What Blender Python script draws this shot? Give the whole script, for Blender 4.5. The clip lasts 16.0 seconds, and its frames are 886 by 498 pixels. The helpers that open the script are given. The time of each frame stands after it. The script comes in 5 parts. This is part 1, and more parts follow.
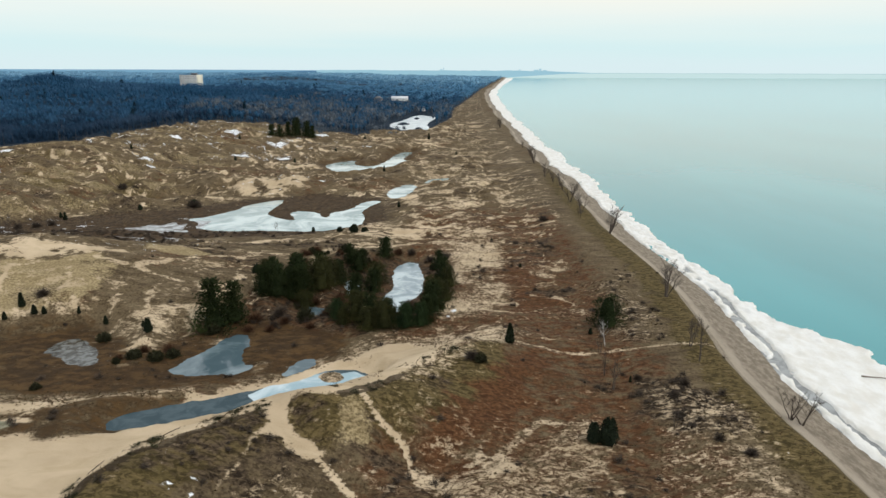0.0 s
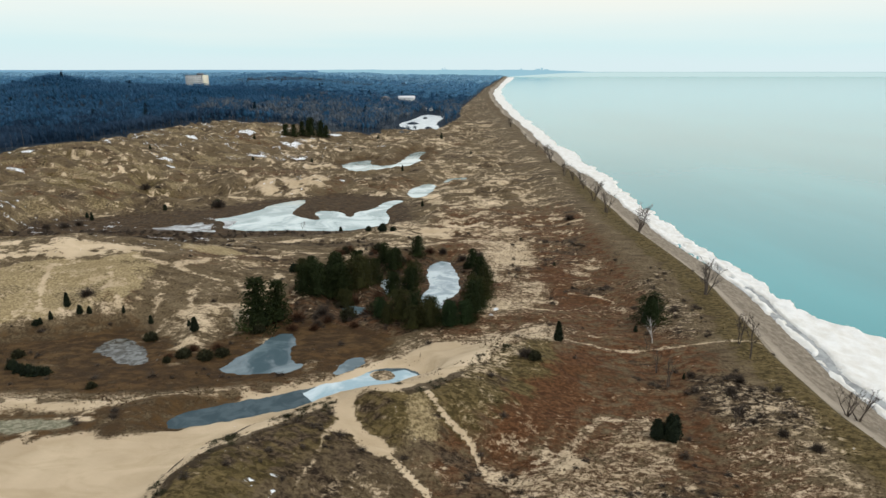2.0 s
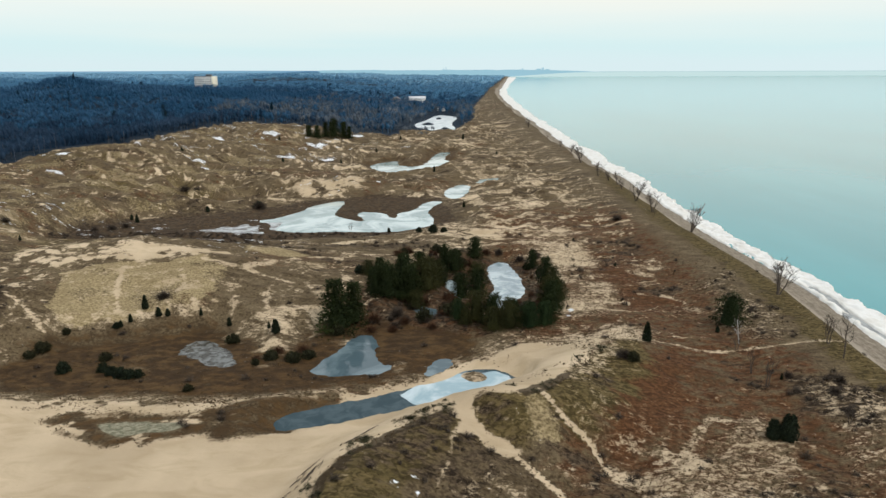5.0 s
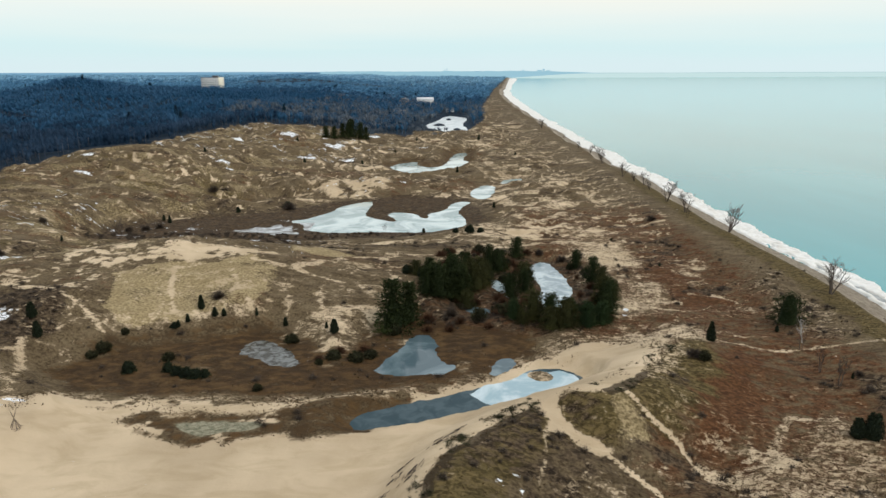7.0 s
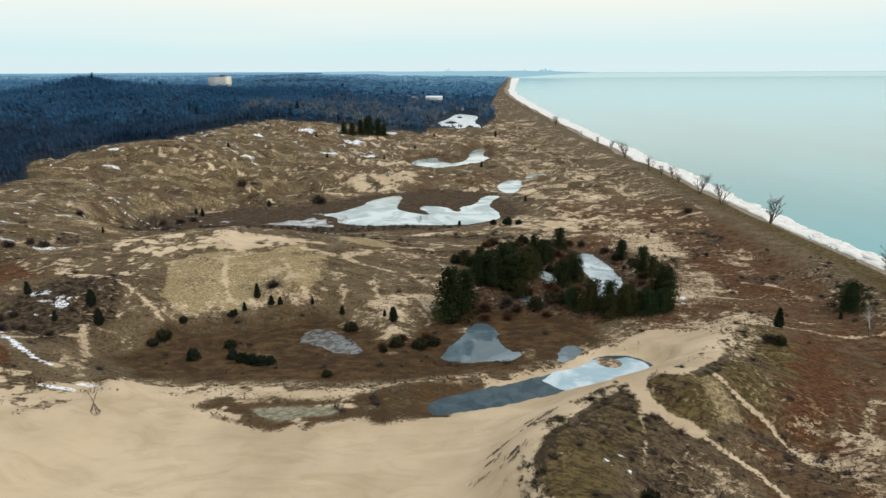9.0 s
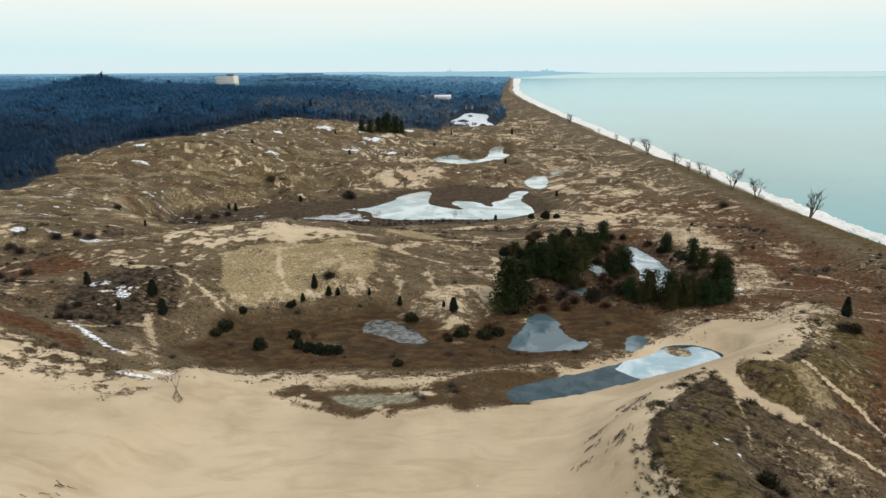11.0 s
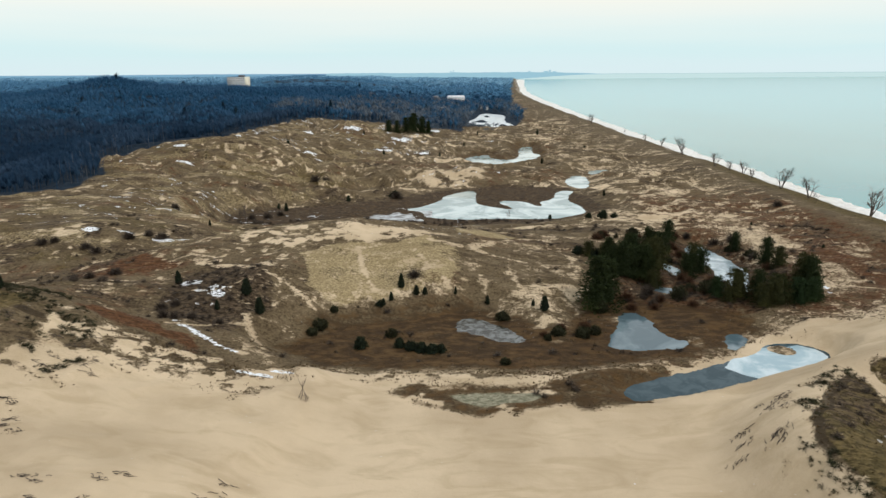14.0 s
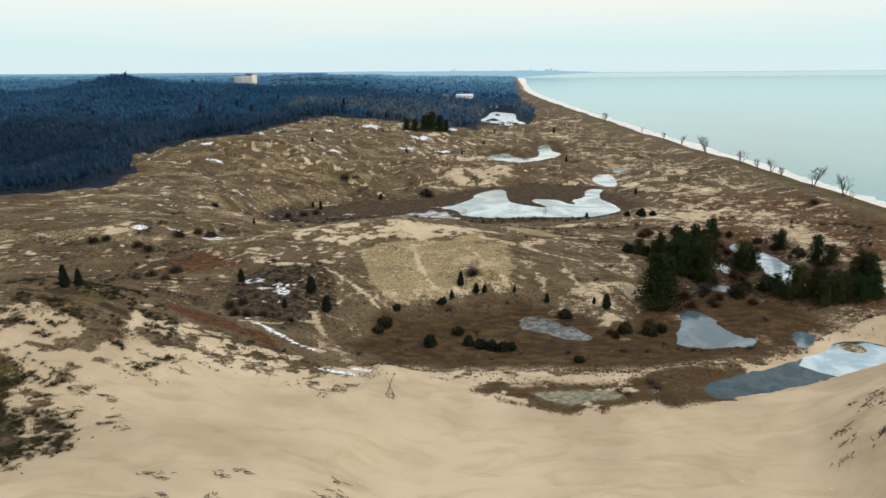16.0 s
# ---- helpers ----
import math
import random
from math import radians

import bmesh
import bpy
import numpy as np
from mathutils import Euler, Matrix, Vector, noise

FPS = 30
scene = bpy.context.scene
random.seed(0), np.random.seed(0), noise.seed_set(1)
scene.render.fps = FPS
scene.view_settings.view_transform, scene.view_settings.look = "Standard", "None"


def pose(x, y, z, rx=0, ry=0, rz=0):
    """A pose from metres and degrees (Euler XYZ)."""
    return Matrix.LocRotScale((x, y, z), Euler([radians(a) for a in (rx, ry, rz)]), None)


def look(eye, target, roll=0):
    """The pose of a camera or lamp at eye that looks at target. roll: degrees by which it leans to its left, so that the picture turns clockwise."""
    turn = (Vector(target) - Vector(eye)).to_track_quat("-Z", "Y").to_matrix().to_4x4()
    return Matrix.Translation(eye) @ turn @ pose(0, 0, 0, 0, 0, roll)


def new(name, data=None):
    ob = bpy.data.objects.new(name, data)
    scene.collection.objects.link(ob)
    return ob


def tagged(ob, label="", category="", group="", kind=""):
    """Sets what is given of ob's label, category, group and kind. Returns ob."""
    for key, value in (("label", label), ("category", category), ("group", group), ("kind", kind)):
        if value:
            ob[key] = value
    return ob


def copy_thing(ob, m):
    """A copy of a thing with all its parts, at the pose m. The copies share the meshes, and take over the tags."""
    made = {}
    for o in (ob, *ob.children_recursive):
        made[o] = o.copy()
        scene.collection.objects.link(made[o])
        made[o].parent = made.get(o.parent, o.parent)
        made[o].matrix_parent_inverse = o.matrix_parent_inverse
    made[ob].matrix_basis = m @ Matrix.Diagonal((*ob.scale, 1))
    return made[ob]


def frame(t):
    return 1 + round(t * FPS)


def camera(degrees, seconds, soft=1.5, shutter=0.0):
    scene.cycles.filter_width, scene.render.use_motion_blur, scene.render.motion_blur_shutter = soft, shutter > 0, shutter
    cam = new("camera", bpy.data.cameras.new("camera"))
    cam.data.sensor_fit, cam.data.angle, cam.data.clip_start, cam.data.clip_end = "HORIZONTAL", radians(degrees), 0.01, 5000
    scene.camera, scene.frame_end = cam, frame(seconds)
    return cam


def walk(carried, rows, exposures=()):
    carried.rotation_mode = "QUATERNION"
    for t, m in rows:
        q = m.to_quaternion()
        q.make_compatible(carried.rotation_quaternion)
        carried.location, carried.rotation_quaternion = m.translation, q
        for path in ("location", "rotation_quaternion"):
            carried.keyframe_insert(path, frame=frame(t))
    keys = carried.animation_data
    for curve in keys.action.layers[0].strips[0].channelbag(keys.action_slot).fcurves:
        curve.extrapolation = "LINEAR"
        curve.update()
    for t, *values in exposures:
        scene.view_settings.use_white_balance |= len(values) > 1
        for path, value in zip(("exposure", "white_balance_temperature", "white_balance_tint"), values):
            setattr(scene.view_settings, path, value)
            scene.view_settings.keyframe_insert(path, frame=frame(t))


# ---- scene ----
cam = camera(66.0, 16.0)
PATH = [
    (0, (0.221, -0.401, 57.693), (0.218, 1.532, 57.183), 0.2),
    (0.5, (-1.879, -0.654, 57.673), (-1.883, 1.28, 57.162), 0.1),
    (1, (-4.244, -0.871, 57.709), (-4.249, 1.062, 57.197), 0.1),
    (1.5, (-6.753, -1.031, 57.745), (-6.758, 0.902, 57.233), 0.0),
    (2, (-9.403, -1.202, 57.738), (-9.408, 0.732, 57.226), -0.0),
    (2.5, (-12.186, -1.306, 57.794), (-12.19, 0.628, 57.282), -0.1),
    (3, (-15.096, -1.496, 57.923), (-15.099, 0.437, 57.411), -0.1),
    (3.5, (-18.017, -1.544, 57.964), (-18.021, 0.389, 57.452), -0.2),
    (4, (-21.068, -1.554, 58.03), (-21.071, 0.379, 57.518), -0.2),
    (6.5, (-37.012, -1.612, 58.218), (-37.014, 0.322, 57.709), -0.2),
    (7, (-40.373, -1.692, 57.892), (-40.373, 0.242, 57.384), -0.2),
    (7.5, (-43.679, -1.653, 57.179), (-43.679, 0.281, 56.672), -0.2),
    (8, (-46.925, -1.569, 56.387), (-46.925, 0.366, 55.881), -0.2),
    (8.5, (-50.199, -1.459, 55.645), (-50.198, 0.476, 55.139), -0.3),
    (9, (-53.384, -1.385, 54.914), (-53.385, 0.55, 54.407), -0.3),
    (11.5, (-69.84, -1.354, 52.365), (-69.84, 0.582, 51.861), -0.3),
    (12, (-73.049, -1.265, 52.281), (-73.05, 0.671, 51.778), -0.3),
    (12.5, (-76.396, -1.23, 52.263), (-76.396, 0.706, 51.76), -0.3),
    (13, (-79.695, -1.194, 52.226), (-79.696, 0.742, 51.723), -0.3),
    (13.5, (-82.953, -1.063, 52.174), (-82.954, 0.873, 51.672), -0.4),
    (14, (-86.215, -1.006, 52.143), (-86.216, 0.93, 51.641), -0.4),
    (14.5, (-89.569, -0.944, 52.133), (-89.57, 0.992, 51.631), -0.4),
    (15, (-93.008, -0.867, 52.118), (-93.007, 1.069, 51.617), -0.4),
    (15.5, (-96.405, -0.837, 52.123), (-96.404, 1.099, 51.622), -0.4),
    (16, (-99.797, -0.971, 52.079), (-99.796, 0.964, 51.573), -0.4),
]
walk(cam, [(t, look(eye, target, roll)) for t, eye, target, roll in PATH])

# ---- sky, sun ----
SUN_EL, SUN_AZ = 52.0, 128.0   # degrees above the horizon; clockwise from straight ahead (+y)
world = bpy.data.worlds.new("overcast_sky")
scene.world = world
world.use_nodes = True
wn, wl = world.node_tree.nodes, world.node_tree.links
wn.clear()
w_out, w_bg = wn.new("ShaderNodeOutputWorld"), wn.new("ShaderNodeBackground")
w_bg.inputs["Strength"].default_value = 1.2
w_sky = wn.new("ShaderNodeTexSky")
w_sky.sky_type, w_sky.sun_disc = "NISHITA", False
w_sky.sun_elevation, w_sky.sun_rotation = radians(SUN_EL), radians(SUN_AZ)
w_sky.air_density, w_sky.dust_density = 1.0, 3.0
w_dim = wn.new("ShaderNodeVectorMath")
w_dim.operation = "SCALE"
w_dim.inputs["Scale"].default_value = 0.09
w_co, w_sep, w_ramp = wn.new("ShaderNodeTexCoord"), wn.new("ShaderNodeSeparateXYZ"), wn.new("ShaderNodeValToRGB")
w_map, w_noise, w_add = wn.new("ShaderNodeMapping"), wn.new("ShaderNodeTexNoise"), wn.new("ShaderNodeMath")
w_map.inputs["Scale"].default_value = (1.2, 1.2, 16.0)
w_noise.inputs["Scale"].default_value, w_noise.inputs["Detail"].default_value = 1.6, 5.0
w_add.operation, w_add.inputs[1].default_value = "MULTIPLY_ADD", 0.05
stops = [(0.0, (0.66, 0.80, 0.83)), (0.030, (0.62, 0.80, 0.82)), (0.070, (0.76, 0.83, 0.80)), (0.100, (0.86, 0.85, 0.77)),
         (0.30, (0.80, 0.83, 0.84)), (1.0, (0.62, 0.68, 0.74))]
ramp = w_ramp.color_ramp
while len(ramp.elements) < len(stops):
    ramp.elements.new(0.5)
for e, (p, c) in zip(ramp.elements, stops):
    e.position, e.color = p, (*c, 1)
w_mix = wn.new("ShaderNodeMix")
w_mix.data_type = "RGBA"
w_mix.inputs["Factor"].default_value = 0.88
w_sub = wn.new("ShaderNodeMath")
w_sub.operation, w_sub.inputs[1].default_value = "ADD", -0.026
wl.new(w_co.outputs["Generated"], w_sep.inputs[0])
wl.new(w_co.outputs["Generated"], w_map.inputs["Vector"])
wl.new(w_map.outputs[0], w_noise.inputs["Vector"])
wl.new(w_noise.outputs["Fac"], w_add.inputs[0])
wl.new(w_sep.outputs["Z"], w_sub.inputs[0])
wl.new(w_sub.outputs[0], w_add.inputs[2])
wl.new(w_add.outputs[0], w_ramp.inputs["Fac"])
wl.new(w_sky.outputs[0], w_dim.inputs[0])
wl.new(w_dim.outputs[0], w_mix.inputs["A"])
wl.new(w_ramp.outputs["Color"], w_mix.inputs["B"])
wl.new(w_mix.outputs["Result"], w_bg.inputs["Color"])
wl.new(w_bg.outputs[0], w_out.inputs["Surface"])

sun = new("sun", bpy.data.lights.new("sun", "SUN"))
sun.data.energy, sun.data.angle, sun.data.color = 1.15, radians(11), (1.0, 0.95, 0.87)
az, el = radians(SUN_AZ), radians(SUN_EL)
sun.matrix_world = look((300 * math.sin(az) * math.cos(el), 300 * math.cos(az) * math.cos(el), 300 * math.sin(el)), (0, 0, 0))


# ---- materials ----
class Nodes:
    """A short way to write node materials."""

    def __init__(self, name):
        self.mat = bpy.data.materials.new(name)
        self.mat.use_nodes = True
        self.tree = self.mat.node_tree
        self.bsdf = self.tree.nodes["Principled BSDF"]
        self.out = self.tree.nodes["Material Output"]
        self.where = self.tree.nodes.new("ShaderNodeTexCoord").outputs["Object"]

    def put(self, value, socket):
        if hasattr(value, "is_output"):
            self.tree.links.new(value, socket)
        elif isinstance(value, tuple) and len(value) == 3 and socket.type == "RGBA":
            socket.default_value = (*value, 1)
        else:
            socket.default_value = value

    def noise(self, scale, detail=4.0, stretch=(1, 1, 1), rough=0.55, warp=0.0):
        m = self.tree.nodes.new("ShaderNodeMapping")
        m.inputs["Scale"].default_value = stretch
        self.tree.links.new(self.where, m.inputs["Vector"])
        n = self.tree.nodes.new("ShaderNodeTexNoise")
        n.inputs["Scale"].default_value, n.inputs["Detail"].default_value = scale, detail
        n.inputs["Roughness"].default_value, n.inputs["Distortion"].default_value = rough, warp
        self.tree.links.new(m.outputs[0], n.inputs["Vector"])
        return n.outputs["Fac"]

    def math(self, op, a, b=0.0, c=0.0, clamp=False):
        n = self.tree.nodes.new("ShaderNodeMath")
        n.operation, n.use_clamp = op, clamp
        for v, s in zip((a, b, c), n.inputs):
            self.put(v, s)
        return n.outputs[0]

    def step(self, v, lo, hi, a=0.0, b=1.0):
        n = self.tree.nodes.new("ShaderNodeMapRange")
        n.interpolation_type = "SMOOTHSTEP"
        for key, val in (("Value", v), ("From Min", lo), ("From Max", hi), ("To Min", a), ("To Max", b)):
            self.put(val, n.inputs[key])
        return n.outputs["Result"]

    def mix(self, f, a, b):
        n = self.tree.nodes.new("ShaderNodeMix")
        n.data_type = "RGBA"
        self.put(f, n.inputs["Factor"])
        self.put(a, n.inputs["A"])
        self.put(b, n.inputs["B"])
        return n.outputs["Result"]

    def attr(self, name):
        n = self.tree.nodes.new("ShaderNodeAttribute")
        n.attribute_name = name
        s = self.tree.nodes.new("ShaderNodeSeparateColor")
        self.tree.links.new(n.outputs["Color"], s.inputs[0])
        return s.outputs[0], s.outputs[1], s.outputs[2], n.outputs["Alpha"]

    def island(self):
        return self.tree.nodes.new("ShaderNodeNewGeometry").outputs["Random Per Island"]

    def each(self):
        return self.tree.nodes.new("ShaderNodeObjectInfo").outputs["Random"]

    def bump(self, h, strength, distance):
        n = self.tree.nodes.new("ShaderNodeBump")
        n.inputs["Strength"].default_value, n.inputs["Distance"].default_value = strength, distance
        self.put(h, n.inputs["Height"])
        self.tree.links.new(n.outputs[0], self.bsdf.inputs["Normal"])

    def done(self, colour, rough=0.9, spec=0.3, **more):
        self.put(colour, self.bsdf.inputs["Base Color"])
        self.put(rough, self.bsdf.inputs["Roughness"])
        self.put(spec, self.bsdf.inputs["Specular IOR Level"])
        for key, val in more.items():
            self.put(val, self.bsdf.inputs[key.replace("_", " ")])
        return self.mat


def ground_material():
    n = Nodes("dune_ground")
    sand, red, olive, brush = n.attr("cover")
    snow, wet, woods, straw_and_haze = n.attr("damp")
    beach, track, scarp, puddle = n.attr("shore")
    big, mid = n.noise(0.045, 5), n.noise(0.35, 5, (1, 1.5, 1), 0.62)
    patch = n.noise(0.16, 5, (0.8, 1.5, 1), 0.6, 0.6)
    fine, speck = n.noise(1.9, 4, (1, 1, 1), 0.65), n.noise(5.5, 3, (1, 1, 1), 0.6)
    clump = n.noise(1.15, 6, (0.8, 1.2, 1), 0.7, 0.6)
    grass = n.mix(n.step(fine, 0.32, 0.68), (0.052, 0.0350, 0.0180), (0.164, 0.121, 0.068))
    grass = n.mix(n.step(mid, 0.42, 0.64, 0, 0.7), grass, (0.160, 0.117, 0.069))
    grass = n.mix(n.step(patch, 0.50, 0.66, 0, 0.62), grass, (0.046, 0.0305, 0.0160))
    grass = n.mix(n.step(patch, 0.46, 0.34, 0, 0.45), grass, (0.190, 0.145, 0.086))
    rust = n.mix(n.step(clump, 0.38, 0.62), (0.050, 0.0215, 0.0090), (0.128, 0.060, 0.0255))
    rust = n.mix(n.step(patch, 0.50, 0.68, 0, 0.55), rust, (0.070, 0.036, 0.016))
    moss = n.mix(n.step(clump, 0.38, 0.62), (0.044, 0.0320, 0.0115), (0.146, 0.106, 0.044))
    moss = n.mix(n.step(patch, 0.50, 0.66, 0, 0.5), moss, (0.052, 0.040, 0.014))
    dark = n.mix(n.step(clump, 0.40, 0.62), (0.0190, 0.0126, 0.0078), (0.108, 0.076, 0.046))
    dry = n.mix(n.step(fine, 0.36, 0.64), (0.205, 0.153, 0.078), (0.375, 0.292, 0.162))
    dry = n.mix(n.step(patch, 0.48, 0.66, 0, 0.4), dry, (0.195, 0.142, 0.072))
    jit = n.math("MULTIPLY_ADD", mid, 1.8, -0.9)
    colour = n.mix(n.step(n.math("ADD", red, jit), 0.3, 0.75), grass, rust)
    colour = n.mix(n.step(n.math("ADD", olive, jit), 0.3, 0.75), colour, moss)
    colour = n.mix(n.step(n.math("ADD", brush, jit), 0.3, 0.75), colour, dark)
    colour = n.mix(n.step(n.math("ADD", straw_and_haze, n.math("MULTIPLY_ADD", fine, 0.9, -0.45)), 0.25, 0.65), colour, dry)
    pale = n.mix(n.step(big, 0.35, 0.65), (0.470, 0.362, 0.236), (0.618, 0.486, 0.328))
    pale = n.mix(n.step(n.noise(0.13, 6, (0.8, 1.7, 1), 0.55, 1.2), 0.42, 0.70, 0, 0.5), pale, (0.388, 0.292, 0.174))
    pale = n.mix(n.step(speck, 0.62, 0.8, 0, 0.35), pale, (0.335, 0.243, 0.145))
    ragged = n.math("ADD", n.math("MULTIPLY_ADD", clump, 1.5, -0.75), n.math("MULTIPLY_ADD", mid, 1.0, -0.5))
    edge = n.math("ADD", sand, n.math("ADD", ragged, n.math("MULTIPLY_ADD", speck, 0.4, -0.2)))
    colour = n.mix(n.step(edge, 0.26, 0.66), colour, pale)
    # leaf litter under the woods, haze blue mixed into its colour
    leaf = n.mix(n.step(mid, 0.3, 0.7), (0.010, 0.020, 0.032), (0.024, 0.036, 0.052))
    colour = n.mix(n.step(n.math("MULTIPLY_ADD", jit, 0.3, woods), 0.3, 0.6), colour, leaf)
    soak = n.mix(n.step(mid, 0.35, 0.65), (0.0330, 0.0175, 0.0072), (0.0950, 0.0540, 0.0205))
    soak = n.mix(n.step(patch, 0.45, 0.65, 0, 0.6), soak, (0.034, 0.021, 0.011))
    colour = n.mix(n.step(n.math("ADD", wet, n.math("MULTIPLY", jit, 0.8)), 0.25, 0.8, 0, 0.92), colour, soak)
    silt = n.mix(n.step(clump, 0.35, 0.65), (0.13, 0.125, 0.080), (0.31, 0.285, 0.20))
    colour = n.mix(n.step(n.math("MULTIPLY_ADD", jit, 0.4, puddle), 0.35, 0.65), colour, silt)
    shingle = n.mix(n.step(n.noise(0.9, 6, (1.3, 0.55, 1), 0.65), 0.36, 0.64), (0.185, 0.152, 0.114), (0.305, 0.256, 0.194))
    shingle = n.mix(n.step(track, 0.2, 0.8, 0, 0.85), shingle, (0.375, 0.320, 0.250))
    colour = n.mix(n.step(beach, 0.35, 0.65), colour, shingle)
    colour = n.mix(n.step(n.math("MULTIPLY_ADD", jit, 0.7, scarp), 0.35, 0.7, 0, 0.85), colour, (0.040, 0.028, 0.016))
    white = n.step(n.math("ADD", snow, n.math("MULTIPLY_ADD", clump, 2.4, -1.2)), 0.45, 0.6)
    colour = n.mix(white, colour, (0.80, 0.82, 0.84))
    n.bump(n.math("ADD", n.math("MULTIPLY", clump, 0.7), n.math("MULTIPLY", fine, 0.4)), 0.6, 0.4)
    return n.done(colour, n.step(wet, 0.5, 1.0, 0.95, 0.86), 0.12)


def water_material(name, deep, rough, wave, ior=1.33):
    n = Nodes(name)
    tint = n.noise(0.012, 4, (1, 0.35, 1))
    colour = n.mix(n.step(tint, 0.35, 0.7), deep, tuple(v * 1.18 for v in deep))
    n.bump(n.noise(0.9, 4, (1, 0.5, 1)), wave, 0.06)
    return n.done(colour, rough, 0.5, IOR=ior)


def pond_material(name, low, high, rough, patch=0.12, ior=1.6):
    """Thawing ice with a film of water."""
    n = Nodes(name)
    a = n.noise(patch, 5, (1, 1, 1), 0.6, 0.8)
    b = n.noise(patch * 9, 4)
    colour = n.mix(n.step(a, 0.38, 0.62), low, high)
    colour = n.mix(n.step(b, 0.62, 0.8, 0, 0.5), colour, low)
    n.bump(b, 0.03, 0.05)
    return n.done(colour, rough, 0.5, IOR=ior)


def ice_material():
    n = Nodes("shore_ice")
    a, b = n.noise(0.35, 6, (1, 0.6, 1), 0.62), n.noise(2.2, 5)
    colour = n.mix(n.step(a, 0.32, 0.68), (0.72, 0.69, 0.62), (0.84, 0.83, 0.79))
    colour = n.mix(n.step(b, 0.62, 0.78, 0, 0.45), colour, (0.52, 0.47, 0.40))
    n.bump(n.math("ADD", a, n.math("MULTIPLY", b, 0.5)), 0.6, 0.4)
    return n.done(colour, 0.75, 0.3)


def leaf_material(name, low, high, spec=0.15, rough=0.85, scale=0.35, own=0.7):
    n = Nodes(name)
    t = n.step(n.noise(scale, 4), 0.3, 0.7)
    f = n.math("MULTIPLY_ADD", t, 1.05 - own, n.math("MULTIPLY", n.island(), own))
    colour = n.mix(n.step(f, 0.25, 0.95), low, high)
    colour = n.mix(n.math("MULTIPLY", n.each(), 0.35), colour, tuple(0.5 * (a + b) for a, b in zip(low, high)))
    return n.done(colour, rough, spec)


def plain_material(name, low, high, scale=1.5, rough=0.85, stretch=(1, 1, 1), spec=0.3):
    n = Nodes(name)
    a = n.noise(scale, 5, stretch)
    n.bump(a, 0.3, 0.05)
    return n.done(n.mix(n.step(a, 0.3, 0.7), low, high), rough, spec)


GROUND = ground_material()
LAKE = water_material("lake_water", (0.070, 0.290, 0.305), 0.10, 0.14, 1.30)
POND_PALE = pond_material("pale_pond_ice", (0.20, 0.30, 0.30), (0.54, 0.645, 0.635), 0.10, 0.06)
POND_SNOW = pond_material("snowy_pond_ice", (0.50, 0.56, 0.57), (0.72, 0.76, 0.76), 0.35, 0.08)
POND_GREY = pond_material("grey_slush_ice", (0.020, 0.046, 0.057), (0.052, 0.084, 0.097), 0.08, 0.30, 1.22)
POND_BRIGHT = pond_material("bright_wet_ice", (0.30, 0.43, 0.48), (0.56, 0.66, 0.685), 0.06, 0.11, 1.5)
POND_WOOD = pond_material("wet_wood_pond_ice", (0.24, 0.31, 0.335), (0.50, 0.585, 0.60), 0.08, 0.16, 1.45)
POND_MIRROR = pond_material("still_pond_water", (0.075, 0.115, 0.132), (0.175, 0.232, 0.250), 0.02, 0.10, 1.36)
POND_SILT = pond_material("silty_pond_ice", (0.030, 0.026, 0.016), (0.150, 0.155, 0.145), 0.22, 0.6, 1.35)
POND_SLUSH = pond_material("streaky_slush", (0.050, 0.038, 0.028), (0.50, 0.53, 0.54), 0.3, 0.30, 1.4)
ICE = ice_material()
SLUSH = pond_material("grey_shore_slush", (0.20, 0.205, 0.20), (0.36, 0.37, 0.36), 0.3, 0.25, 1.35)
NEEDLE = leaf_material("pine_needles", (0.0115, 0.0195, 0.0058), (0.050, 0.063, 0.0175), own=0.4)
NEEDLE_LIGHT = leaf_material("young_pine_needles", (0.014, 0.028, 0.010), (0.046, 0.072, 0.024), own=0.4)
NEEDLE_OLIVE = leaf_material("olive_pine_needles", (0.020, 0.023, 0.007), (0.080, 0.076, 0.022), own=0.4)
CEDAR_LEAF = leaf_material("cedar_scales", (0.010, 0.016, 0.010), (0.034, 0.044, 0.019))
SHRUB_LEAF = leaf_material("shrub_twigs", (0.016, 0.017, 0.008), (0.060, 0.058, 0.026))
RUST_TWIG = leaf_material("rust_twigs", (0.045, 0.022, 0.012), (0.14, 0.075, 0.040))
PALE_TWIG = leaf_material("weathered_grey_twigs", (0.10, 0.085, 0.072), (0.22, 0.19, 0.165))
GREY_TWIG = leaf_material("grey_twigs", (0.040, 0.030, 0.023), (0.115, 0.092, 0.072))
# wood twigs by distance, with the air's blue haze put into each colour
WOODS_NEAR_HAZE = leaf_material("near_haze_wood_twigs", (0.0135, 0.0360, 0.0700), (0.0370, 0.0670, 0.1130), 0.05, 0.9, 0.03, 0.25)
WOODS_MID_HAZE = leaf_material("mid_haze_wood_twigs", (0.0230, 0.0790, 0.1520), (0.0450, 0.1140, 0.1980), 0.05, 0.9, 0.015, 0.22)
WOODS_HAZY = leaf_material("far_haze_wood_twigs", (0.088, 0.228, 0.370), (0.112, 0.258, 0.402), 0.05, 0.9, 0.01, 0.2)
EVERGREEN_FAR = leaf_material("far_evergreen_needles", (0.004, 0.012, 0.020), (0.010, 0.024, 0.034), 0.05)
WOODS_DEEP_HAZE = leaf_material("deep_haze_wood_twigs", (0.200, 0.400, 0.560), (0.250, 0.450, 0.600), 0.05, 0.9, 0.006, 0.2)
